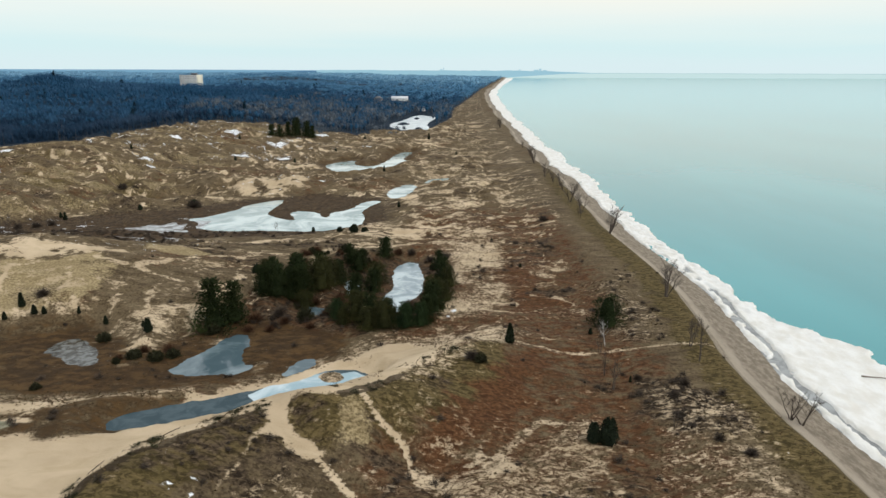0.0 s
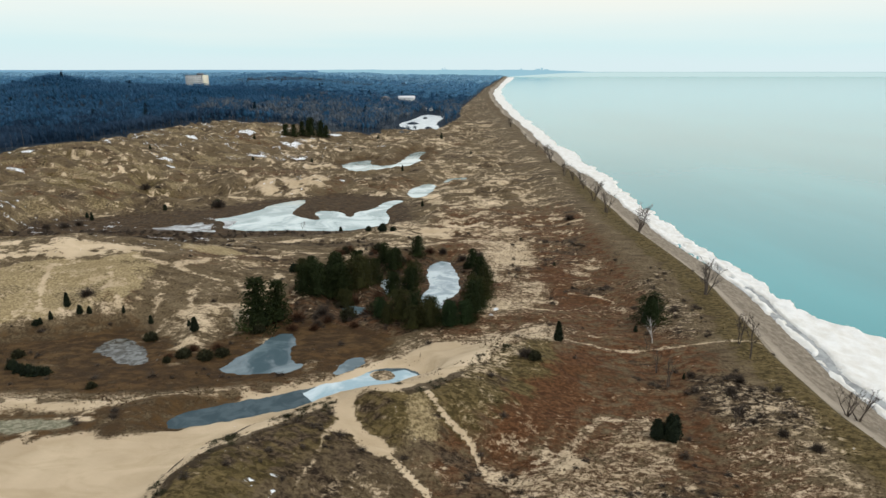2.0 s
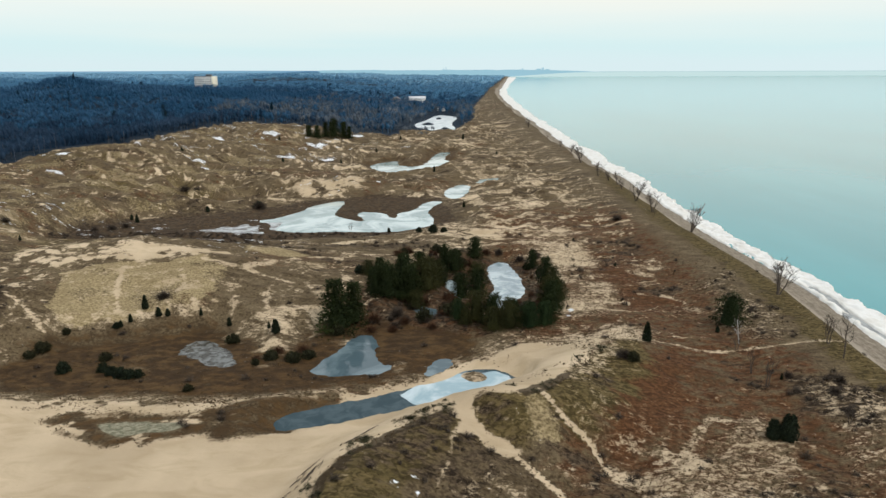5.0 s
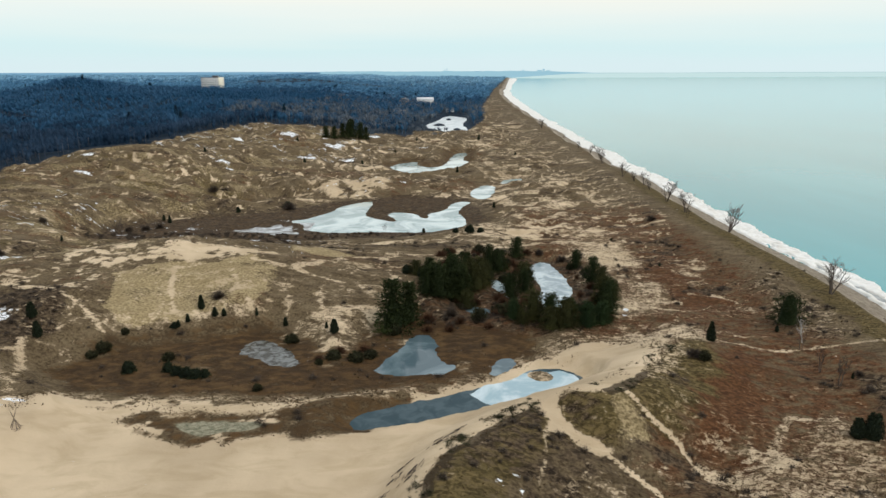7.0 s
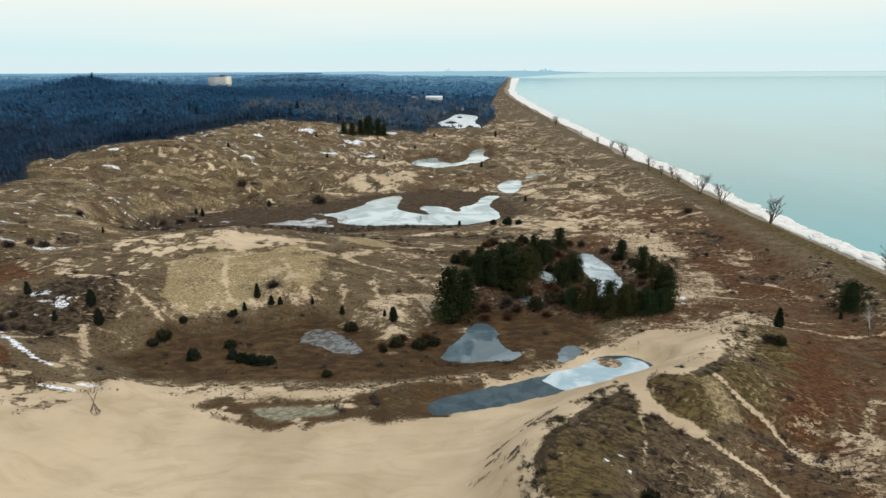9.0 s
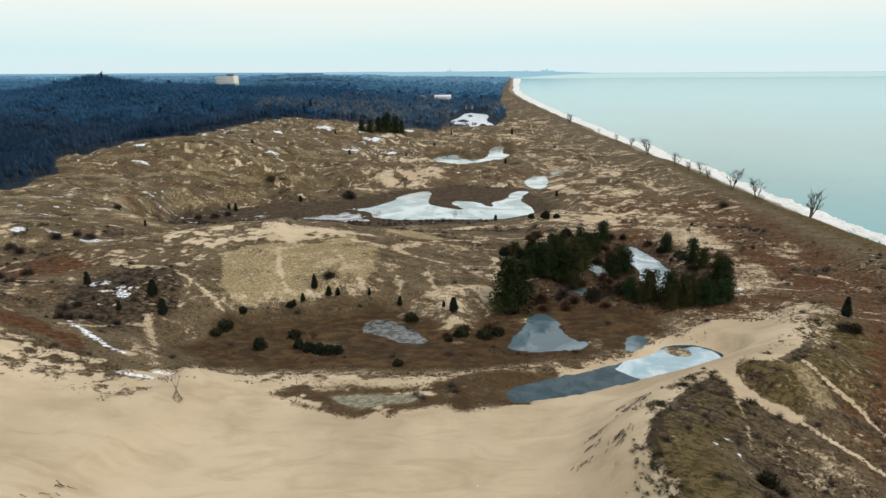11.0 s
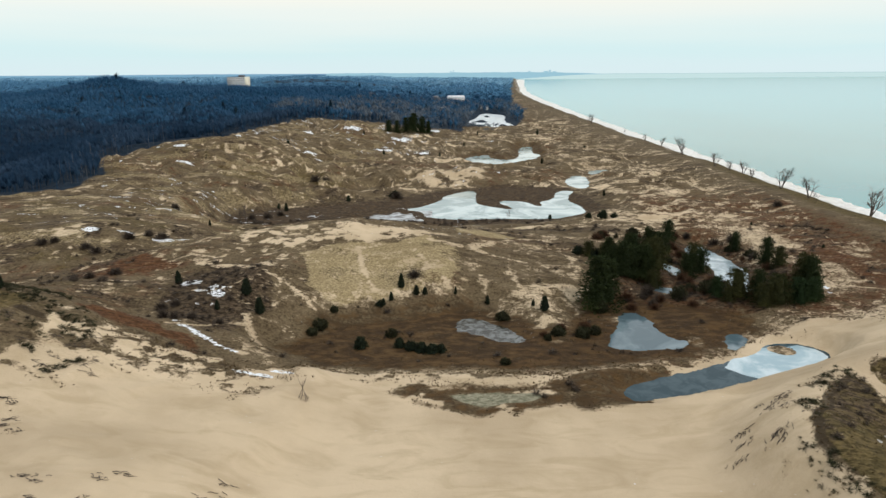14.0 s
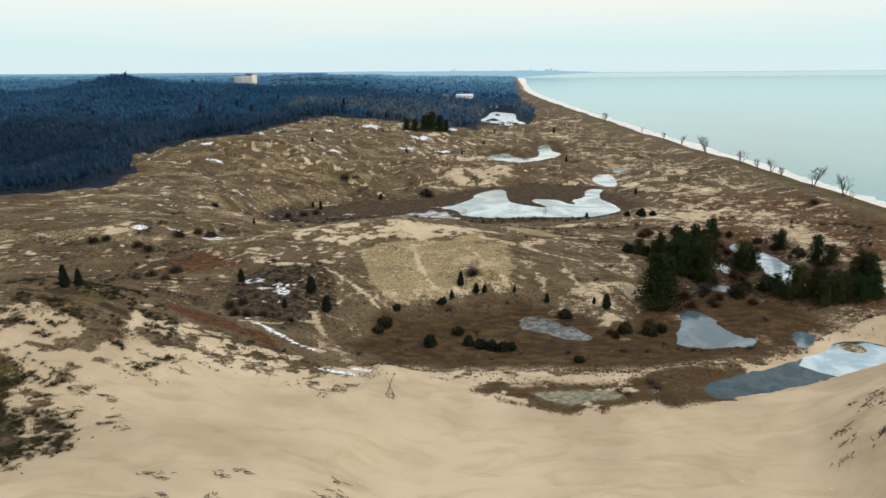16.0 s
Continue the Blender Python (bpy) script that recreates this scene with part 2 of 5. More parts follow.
# trees near the lake shore: haze paleness painted into the twigs
WOODS_PALE_HAZE = leaf_material("pale_haze_wood_twigs", (0.070, 0.096, 0.125), (0.155, 0.172, 0.190), 0.05, 0.9, 0.05, 0.3)
WOODS_EDGE = leaf_material("pale_wood_trunks", (0.03, 0.035, 0.045), (0.16, 0.16, 0.165), 0.1)
TUFT = leaf_material("dune_grass", (0.045, 0.029, 0.014), (0.18, 0.122, 0.062))
BARK = plain_material("dark_bark", (0.045, 0.034, 0.027), (0.12, 0.095, 0.075), 6, 0.9, (1, 1, 0.3))
BIRCH = plain_material("birch_bark", (0.36, 0.34, 0.32), (0.62, 0.60, 0.57), 5, 0.8, (1, 1, 0.5))
DRIFT = plain_material("drift_wood", (0.10, 0.075, 0.055), (0.24, 0.19, 0.145), 5, 0.9)
# ---- land form (plan in metres, z = 0 is the level of the ponds and the lake) ----
def lattice(ix, iy, seed):
    n = (ix.astype(np.int64) * 374761393 + iy.astype(np.int64) * 668265263 + seed * 974634777) & 0xFFFFFFFF
    n = ((n ^ (n >> 13)) * 1274126177) & 0xFFFFFFFF
    return ((n ^ (n >> 16)) & 0xFFFF) / 32767.5 - 1.0


def grain(x, y, seed=0):
    """Smooth value noise, -1 to 1, on a lattice of 1."""
    ix, iy = np.floor(x), np.floor(y)
    fx, fy = x - ix, y - iy
    ux, uy = fx * fx * (3 - 2 * fx), fy * fy * (3 - 2 * fy)
    a, b = lattice(ix, iy, seed), lattice(ix + 1, iy, seed)
    c, d = lattice(ix, iy + 1, seed), lattice(ix + 1, iy + 1, seed)
    return (a + (b - a) * ux) * (1 - uy) + (c + (d - c) * ux) * uy


def fbm(x, y, seed=0, octaves=4):
    total, amp = 0.0, 0.5
    for k in range(octaves):
        ca, sa = math.cos(0.7 * k), math.sin(0.7 * k)
        total = total + amp * grain((x * ca - y * sa) * 2.03 ** k + 7.3 * k, (x * sa + y * ca) * 2.03 ** k - 3.1 * k, seed + k)
        amp *= 0.5
    return total


def ease(a, b, v):
    t = np.clip((v - a) / (b - a), 0.0, 1.0)
    return t * t * (3 - 2 * t)


def line_gap(x, y, pts):
    """Distance to a polyline, the way along it (0 to 1 per leg, summed) and the side (+1 on its left)."""
    best, along, side = np.full(x.shape, 1e9), np.zeros(x.shape), np.ones(x.shape)
    for k in range(len(pts) - 1):
        (ax, ay), (bx, by) = pts[k], pts[k + 1]
        dx, dy = bx - ax, by - ay
        t = np.clip(((x - ax) * dx + (y - ay) * dy) / (dx * dx + dy * dy), 0, 1)
        d = np.hypot(x - ax - t * dx, y - ay - t * dy)
        near = d < best
        best, along = np.where(near, d, best), np.where(near, k + t, along)
        side = np.where(near, np.sign(dx * (y - ay) - dy * (x - ax)), side)
    return best, along, side


def shape_gap(x, y, pts):
    """Signed distance to a closed outline, negative inside; far off it is only a bound."""
    px, py = np.array(pts).T
    out = np.full(x.shape, 60.0)
    m = (x > px.min() - 45) & (x < px.max() + 45) & (y > py.min() - 45) & (y < py.max() + 45)
    if not m.any():
        return out
    xs, ys = x[m], y[m]
    d, _, _ = line_gap(xs, ys, list(pts) + [pts[0]])
    inside = np.zeros(xs.shape, bool)
    for (ax, ay), (bx, by) in zip(pts, list(pts[1:]) + [pts[0]]):
        if ay != by:
            inside ^= ((ay > ys) != (by > ys)) & (xs < (bx - ax) * (ys - ay) / (by - ay) + ax)
    out[m] = np.where(inside, -d, d)
    return out


POND_OUTLINES = {
    "slack": [(-56.6, 102.9), (-54.9, 105.7), (-46.9, 109.5), (-38.5, 112.8), (-30.5, 117.5), (-26, 120.2), (-24, 123.4), (-17.2, 124.3), (-13.8, 121.6),
              (-13.4, 118), (-16, 114.8), (-20.5, 112.6), (-26.5, 110.6), (-34.3, 106.7), (-42.5, 103.5), (-49.3, 101.6), (-54.9, 100.3)],
    "long": [(-102.7, 263.4), (-95.9, 265.5), (-90, 275), (-86.1, 283.8), (-86.3, 290.6), (-77.7, 301.8), (-71.1, 304.5), (-73.2, 273.1), (-68.7, 268),
             (-60.7, 260.8), (-58.2, 263), (-63.8, 275.5), (-60.3, 280.2), (-51.5, 276), (-48.5, 267.3), (-46.2, 267.2), (-46.5, 275.8),
             (-39.8, 282), (-34.8, 303), (-26.7, 302.7), (-30.4, 295.4), (-34.5, 279.2), (-31.7, 266.7), (-31.5, 254.2), (-36, 249), (-46.9, 242.3),
             (-63.1, 243.8), (-81.9, 242.5), (-96.3, 245), (-98.3, 251.2)],
    "slush": [(-121, 246.5), (-113, 249), (-111, 254), (-107, 250.5), (-104, 258), (-101, 252), (-98, 256), (-97.5, 246.5), (-92, 240.5), (-99, 242), (-103, 239.2), (-106, 243.6), (-113, 244.5)],
    "oval": [(-26.6, 330.7), (-18.9, 349.2), (-13.5, 345), (-14.8, 330.1), (-19, 310.1), (-24.8, 308.8), (-27.1, 318.6)],
    "small": [(-8.8, 363.2), (-0.5, 369.3), (4, 369.1), (-4.9, 352.5), (-10.1, 352.8)],
    "hooked": [(-73.9, 418.2), (-68.4, 432.3), (-56.5, 443.9), (-56.5, 425.7), (-49.1, 414), (-41.5, 419.1), (-36.2, 439.5), (-34.2, 472.6),
               (-27.8, 490.7), (-21.7, 490.3), (-28.1, 451.8), (-22.5, 438.7), (-29, 421.3), (-47, 390.5), (-60.9, 381.6), (-65.8, 399)],
    "far": [(-61.2, 747.6), (-47.9, 792.3), (-34.9, 901.8), (-19, 875.3), (-8.7, 851), (-20.1, 743.5), (-14.7, 702.1), (-18.8, 658.9), (-34.5, 646.9), (-50, 690.2)],
    "sliver": [(-66.3, 618.2), (-50.6, 611), (-53.8, 583.2), (-66.8, 589.7)],
    "mirror": [(-54.2, 124.6), (-49.8, 133.8), (-47.8, 140.3), (-44.3, 142.4), (-41.9, 138.7), (-42.2, 132), (-40, 127.3), (-37.7, 124.9), (-40.5, 122.3), (-47, 121.1), (-52.8, 121.7)],
    "reed": [(-31.5, 121.4), (-30, 127), (-27.2, 129.9), (-25.3, 127.5), (-27.2, 123.6), (-29.9, 120.9)],
    "silty": [(-83.8, 133.1), (-83.1, 138.5), (-80.3, 140.2), (-75.9, 136.1), (-72.4, 132), (-69.9, 126), (-73.3, 126.1), (-77.1, 128.1), (-81.6, 130.6)],
    "wood": [(-13.6, 198.6), (-8.7, 203.7), (-5.6, 187), (-5.4, 171.7), (-9.2, 164.9), (-11.5, 155.7), (-14.7, 160.5), (-16.6, 169.3), (-12.9, 176.5), (-14.5, 186.9)],
    "glade": [(-27.2, 181.4), (-25.3, 183), (-21.9, 173.9), (-23.6, 166)],
    "thicket": [(-35.8, 160.3), (-30.1, 160.3), (-26.7, 156.3), (-30.5, 154.3)],
}


def rounded(pts):
    """The outline with its corners cut once."""
    out = []
    for (ax, ay), (bx, by) in zip(pts, pts[1:] + pts[:1]):
        out += [(0.75 * ax + 0.25 * bx, 0.75 * ay + 0.25 * by), (0.25 * ax + 0.75 * bx, 0.25 * ay + 0.75 * by)]
    return out


POND_OUTLINES = {name: rounded(pts) for name, pts in POND_OUTLINES.items()}
VALLEY = [(-166, 228), (-160, 252), (-149, 262), (-132, 268), (-114, 277), (-86, 300), (-60, 312), (-30, 305), (-24, 260), (-50, 236), (-100, 228), (-131, 222), (-154, 221)]
BOG = [(-118, 122), (-108, 134), (-92, 139), (-80, 144), (-70, 138), (-62, 128), (-58, 142), (-46, 150), (-34, 145), (-22, 138), (-20, 130), (-30, 121), (-42, 117), (-64, 112), (-90, 112), (-108, 114)]


WOODS = [(-255, 222), (-232, 233), (-219, 244), (-224, 278), (-246, 312), (-246, 347), (-213, 372), (-205, 456), (-190, 580), (-152, 640), (-96, 600), (-70, 560),
         (-68, 640), (-30, 640), (-10, 690), (6, 780), (14, 1000), (52, 1400), (108, 2000), (183, 2700), (412, 4950), (-5200, 4950), (-5200, 100), (-420, 190)]


def woods_gap(x, y):
    """Negative inside the woods."""
    d, _, _ = line_gap(x, y, WOODS + [WOODS[0]])
    inside = np.zeros(x.shape, bool)
    for (ax, ay), (bx, by) in zip(WOODS, WOODS[1:] + [WOODS[0]]):
        if ay != by:
            inside ^= ((ay > y) != (by > y)) & (x < (bx - ax) * (y - ay) / (by - ay) + ax)
    return np.where(inside, -d, d)


def shore(y):
    """x of the lake's edge: straight beside the dunes, bending away far off."""
    yy = np.maximum(y, 0.0)
    return 68.5 + 8.5e-9 * np.minimum(yy, 2000) ** 3 + 0.10 * np.maximum(yy - 2000, 0) + 2.2 * grain(y / 60, y * 0, 40) + 1.0 * grain(y / 17, y * 0, 41)


def bump(x, y, cx, cy, rx, ry, turn, z):
    a = math.radians(turn)
    u, v = (x - cx) * math.cos(a) + (y - cy) * math.sin(a), -(x - cx) * math.sin(a) + (y - cy) * math.cos(a)
    return z * np.exp(-((u / rx) ** 2 + (v / ry) ** 2))


def ridge(x, y, pts, tops, left, right):
    """A dune ridge: heights along its crest, and the width of its slopes on either side."""
    d, s, side = line_gap(x, y, pts)
    top = np.interp(s, np.arange(len(tops)), tops)
    w = np.where(side > 0, left, right)
    return top * (1 - ease(0, 1, d / w))


SPUR_TOPS = [1.5, 4.8, 5.6, 6.9, 7.4, 7.6, 6.6, 6.6, 7.0, 7.4, 7.6, 7.8, 7.6, 7.4]


def hummocks(x, y):
    """Ridged swells of the dune field, near 1 along their crests."""
    wx, wy = x + 5 * fbm(x / 24, y / 24, 11, 3), y + 5 * fbm(x / 24, y / 24, 17, 3)
    return 1 - np.abs(fbm(wx / 15, wy / 11, 5, 3)) * 2.6


def height(x, y):
    x, y = np.asarray(x, float), np.asarray(y, float)
    wx, wy = x + 5 * fbm(x / 24, y / 24, 11, 3), y + 5 * fbm(x / 24, y / 24, 17, 3)
    sx = shore(y) - x
    # low dune field with hummocks
    h = 2.9 + 0.9 * fbm(wx / 30, wy / 40, 3, 3)
    hum = hummocks(x, y)
    rough = 0.55 + 1.75 * ease(190, 320, y) * (1 - 0.7 * ease(10, 35, x)) * (1 + 0.5 * ease(-60, -130, x))
    h = h + rough * (hum - 0.55) + 0.22 * fbm(x / 3.2, y / 3.2, 9, 3)
    # rise towards the wooded hills in the west
    h = h + 9.5 * ease(-105, -215, x + 0.06 * (y - 250)) * ease(120, 200, y)
    h = h + 4.0 * ease(-90, -160, x) * ease(300, 380, y)
    h = h + bump(x, y, -190, 338, 34, 42, 10, 5.5) + bump(x, y, -150, 425, 50, 34, 0, 3.5) + bump(x, y, -128, 520, 80, 60, 0, 7)
    h = h + bump(x, y, -180, 182, 22, 16, 20, 3.0) + bump(x, y, -143, 330, 16, 10, 20, 2.5)
    # sandy knolls west of the blowout
    h = h + bump(x, y, -168, 104, 34, 30, 10, 16.0) + bump(x, y, -138, 54, 27, 22, 30, 8.5) - bump(x, y, -148, 124, 10, 8, 0, 3.2)
    # the cliff of blown sand and its shoulders
    crest = [(-140, 168), (-122, 177), (-108, 181), (-94, 181), (-76, 187), (-58, 193), (-44, 200)]
    h = h + ridge(wx * 0.3 + x * 0.7, wy * 0.3 + y * 0.7, crest, [7, 10.6, 11.2, 9.4, 5.8, 3.0, 1.0], 26, 54)
    h = h + bump(x, y, -128, 142, 13, 9, 30, 3.0)
    # dune behind the long pond
    h = h + ridge(wx, wy, [(-122, 336), (-104, 328), (-90, 330), (-72, 331), (-52, 326)], [3.5, 5.5, 3.8, 4.5, 1.5], 14, 22)
    # spur with a steep western face, cut by a sandy gully
    crest = [(16, 128), (4, 120), (-4, 109), (-12.5, 97.5), (-18, 94.5), (-23.6, 92), (-27.5, 90), (-31, 87), (-36, 82), (-40, 76.5), (-42.3, 70), (-41.5, 62), (-44, 50), (-46, 38)]
    h = h + ridge(x + 0.25 * (wx - x), y + 0.25 * (wy - y), crest, SPUR_TOPS, 25, 15)
    d, s, _ = line_gap(x, y, [(-28, 95), (-25.8, 92), (-22.5, 88.5), (-19.4, 84.6), (-15, 81), (-10.7, 77.6), (-8, 66)])
    bed = np.interp(s, np.arange(7), [8.6, 9.0, 7.7, 6.2, 4.4, 2.9, 2.4])
    h = h - np.maximum(0, h - bed) * (1 - ease(0.8, 5.0, d + 0.5 * fbm(x / 5, y / 5, 19, 3)))
    h = h - 2.6 * (1 - ease(1, 12, np.hypot((x + 3) / 1.2, y - 86)))
    trail = line_gap(x, y, [(-12, 97), (-9, 94), (-6, 91), (-4.3, 87)])[0]
    h = h - 0.35 * (1 - ease(0.2, 1.4, trail))
    # the blowout floor
    floor = ease(12, -4, shape_gap(x, y, [(-100, 108), (-60, 100), (-46, 90), (-52, 60), (-58, 20), (-108, 20), (-106, 70), (-100, 96)]))
    rise = 1.0 + 0.06 * np.maximum(0, 92 - y) + 0.5 * fbm(x / 26, y / 18, 21, 2)
    h = h + (rise - h) * floor * ease(-40, -54, x)
    # wet ground round the ponds
    for pts, level, reach in ((BOG, 0.45, 9), (VALLEY, 0.5, 14)):
        h = h + (level + 0.18 * fbm(x / 9, y / 9, 27, 3) - h) * ease(reach, -1, shape_gap(x, y, pts))
    wob = 0.9 * fbm(x / 5, y / 5, 31, 3) + 1.0 * fbm(x / 1.6, y / 1.6, 32, 3)
    nearest = np.full(x.shape, 60.0)
    for name, pts in POND_OUTLINES.items():
        d = shape_gap(x, y, pts) + wob * (0.6 if name in ("long", "slack", "wood") else 0.9)
        reach = 5.0 if name in ("slack", "mirror", "reed", "silty") else 11.0
        shelf = np.where(d < 0, np.maximum(-0.7, 0.25 * d), 0.07 * d)
        h = np.where(d < reach, shelf + (h - shelf) * ease(0.5, reach, d), h)
        nearest = np.minimum(nearest, d)
    h = np.where((nearest > 0.4) & (nearest < 45), np.maximum(h, 0.12), h)
    h = h + 1.3 * np.maximum(0, 1 - ((x + 21.2) / 3.4) ** 2 - ((y - 120.3) / 3.0) ** 2)
    # foredune and beach
    fore = 4.9 + 0.7 * fbm(x / 12, y / 20, 33, 3)
    h = h + (fore - h) * ease(38, 24, sx)
    beach = np.where(sx > 0, 0.03 + 0.13 * sx, 0.03 + 0.16 * sx)
    h = h + (np.maximum(beach, -3.0) - h) * ease(14, 7, sx)
    # wooded country: it falls away behind the dunes, then rolls towards the horizon
    deep = -woods_gap(x, y)
    h = h - 8.5 * ease(4, 60, deep) * ease(760, 420, y)
    h = h + ease(20, 160, deep) * (2 + 12 * fbm(x / 120, y / 140, 43, 4)) * ease(1500, 700, y) + ease(60, 420, sx) * ease(650, 1000, y) * (3 + 6 * fbm(x / 260, y / 330, 37, 4))
    h = h + bump(x, y, -540, 930, 52, 70, 0, 14) + bump(x, y, -430, 960, 130, 80, 0, 2) + bump(x, y, -740, 640, 170, 150, 0, 7) + bump(x, y, -330, 540, 80, 90, 0, 5) + bump(x, y, -470, 1950, 150, 170, 0, 15) + bump(x, y, -1500, 1900, 400, 240, 0, 12) - bump(x, y, -300, 1000, 130, 200, 0, 4)
    h = h - bump(x, y, -56, 545, 20, 17, 0, 3.2)
    h = h + bump(x, y, -44, 746, 6, 13, 0, 2.6) + bump(x, y, -26, 690, 4, 10, 0, 2.2) + bump(x, y, -33, 830, 3, 14, 0, 2.2)
    h = h + ease(60, 420, sx) * ease(1300, 4300, y) * (1 + 7 * fbm(x / 420, y / 600, 47, 4))
    return h
# ---- end of land form ----


# ---- helpers of this scene ----
def link_mesh(name, verts, faces, material, smooth=False):
    me = bpy.data.meshes.new(name)
    v, f = np.asarray(verts, np.float32), np.asarray(faces, np.int32)
    me.vertices.add(len(v))
    me.vertices.foreach_set("co", v.ravel())
    k = f.shape[1]
    me.loops.add(f.size)
    me.loops.foreach_set("vertex_index", f.ravel())
    me.polygons.add(len(f))
    me.polygons.foreach_set("loop_start", np.arange(0, f.size, k, dtype=np.int32))
    me.polygons.foreach_set("loop_total", np.full(len(f), k, np.int32))
    if smooth:
        me.polygons.foreach_set("use_smooth", np.ones(len(f), bool))
    me.materials.append(material)
    me.update(calc_edges=True)
    me.validate()
    return me


def piece(name, verts, faces, material, parent=None, label="", smooth=False):
    ob = new(name, link_mesh(name, verts, faces, material, smooth))
    if parent is not None:
        ob.parent = parent
    return tagged(ob, label)


def ground_z(x, y):
    return float(height(np.array([x]), np.array([y]))[0])


def grid_faces(nx, ny):
    i = np.arange(ny - 1)[:, None] * nx + np.arange(nx - 1)[None, :]
    return np.stack([i, i + 1, i + nx + 1, i + nx], -1).reshape(-1, 4)


def spread(start, end, first, growth):
    out, s = [start], first
    sign = 1 if end > start else -1
    while (end - out[-1]) * sign > 0:
        out.append(out[-1] + sign * s)
        s *= growth
    return out


# ---- what covers the ground ----
SAND_SHAPES = [
    # blowout floor with its western knolls
    ([(-150, 107.5), (-143, 107), (-135, 105.8), (-126, 105), (-117, 103), (-108, 109), (-93, 110), (-79, 109.5), (-64, 109), (-50, 111.5), (-36, 116.5), (-27, 124), (-13, 130.5), (-3, 132), (4, 124),
      (-2, 110.2), (-8.5, 101), (-12.8, 95.8), (-16, 94.2), (-22, 93.4), (-25.5, 92.4), (-29, 89.4), (-34.5, 84.4), (-38.6, 77.6), (-42, 70.5), (-43.2, 67.5), (-42.6, 60.5), (-46, 50), (-50, 30), (-150, 10), (-190, 60), (-185, 95), (-168, 104), (-158, 108)], 3.0, 1.0),
    ([(-74, 157), (-70, 160), (-66, 150), (-57, 142), (-59, 134), (-65, 134), (-70, 142), (-74, 149)], 5.0, 0.62),
    ([(-26.4, 94), (-23, 94), (-22.4, 90.4), (-20.2, 87.5), (-18.2, 85.2), (-16.6, 84.2), (-19.1, 82.9), (-21.5, 83), (-23.2, 85), (-25.2, 85.6), (-25.6, 89)], 1.2, 1.0),
    ([(-5.6, 86), (-0.3, 85.8), (3.6, 83.4), (9, 88), (11, 86), (2, 80), (-3, 80), (-5, 82.5)], 3.0, 0.62),
    ([(36, 172), (50, 176), (51, 140), (41, 128), (33, 136)], 8, 0.31),
    ([(36, 110), (46, 112), (51, 76), (48, 64), (26, 64), (30, 84)], 8, 0.33),
    ([(-2, 77), (4, 86), (12, 93), (20, 103), (26, 101), (26, 90), (22, 70), (0, 66)], 7.0, 0.40),
    ([(-96, 325), (-89, 331), (-81, 328), (-64, 333), (-66, 320), (-80, 310), (-92, 308), (-102, 318)], 5.0, 0.70),
    ([(-194, 328), (-182, 338), (-164, 345), (-143, 355), (-150, 338), (-175, 318)], 9.0, 0.5),
    ([(-214, 170), (-203, 166), (-193, 160), (-207, 152), (-225, 155)], 4.0, 0.55),
    ([(-158, 158.5), (-141.6, 160), (-135.4, 161), (-134.5, 155), (-138, 148), (-150, 150)], 3.0, 0.72),
    ([(-140, 169), (-126, 177), (-111, 178), (-99, 176), (-86, 176), (-94, 168.5), (-104, 166.5), (-115, 164.5), (-121, 158.5), (-126.5, 146), (-130, 148), (-130, 159)], 3.0, 0.95),
    ([(-21, 82), (-13, 77), (-10, 66), (-26, 66), (-25, 77)], 7.0, 0.30),
    ([(-45, 124), (-36, 122), (-34, 127), (-42, 128)], 2.0, 0.45),
]
TRAILS = [  # plan line, width, strength
    ([(-79, 169), (-66, 183), (-58, 188), (-49, 194), (-30, 205), (-10, 214)], 1.6, 0.62),
    ([(-58, 188), (-52, 166), (-55, 158), (-58, 159)], 2.0, 0.62),
    ([(-93, 171), (-88, 169), (-79, 168), (-65, 163), (-56, 159)], 1.1, 0.62),
    ([(-2, 124), (4, 130), (15, 129), (23, 124), (32, 125), (55, 126)], 0.8, 0.50),
    ([(-1, 80), (8, 88), (16, 99), (23, 97), (23, 87), (24, 80), (25, 70)], 0.9, 0.44),
    ([(-18, 84.2), (-14.9, 81.3), (-12, 78.4), (-11, 75.8), (-9, 68)], 0.5, 1.0),
    ([(-12.8, 95.4), (-9.3, 91.1), (-5.6, 89.1), (-4.6, 87), (-4, 84)], 0.45, 1.0),
    ([(-25.6, 86), (-26, 84), (-26.8, 79.3), (-28.3, 74.5)], 0.5, 0.55),
    ([(-108, 165), (-105, 153), (-101.8, 145), (-99.7, 141)], 0.8, 0.78),
    ([(-94.3, 166), (-89.4, 154.5), (-84.9, 148.5)], 0.6, 0.72),
    ([(-134, 116), (-128, 108), (-120, 102)], 1.2, 0.6),
    ([(-82, 322), (-74, 310), (-66, 302)], 1.2, 0.6),
]
WEST_PATHS = [
    ([(-127, 144), (-122, 142.4), (-117.4, 138.4), (-113.5, 135.7)], 0.9, 0.66),
    ([(-126, 131), (-124.2, 123.6), (-121.3, 119), (-118, 112), (-116, 106)], 1.1, 0.60),
    ([(-138, 147), (-133, 147), (-127, 144)], 0.9, 0.66),
    ([(-124.5, 124), (-131, 118), (-137, 116)], 0.6, 0.7),
]
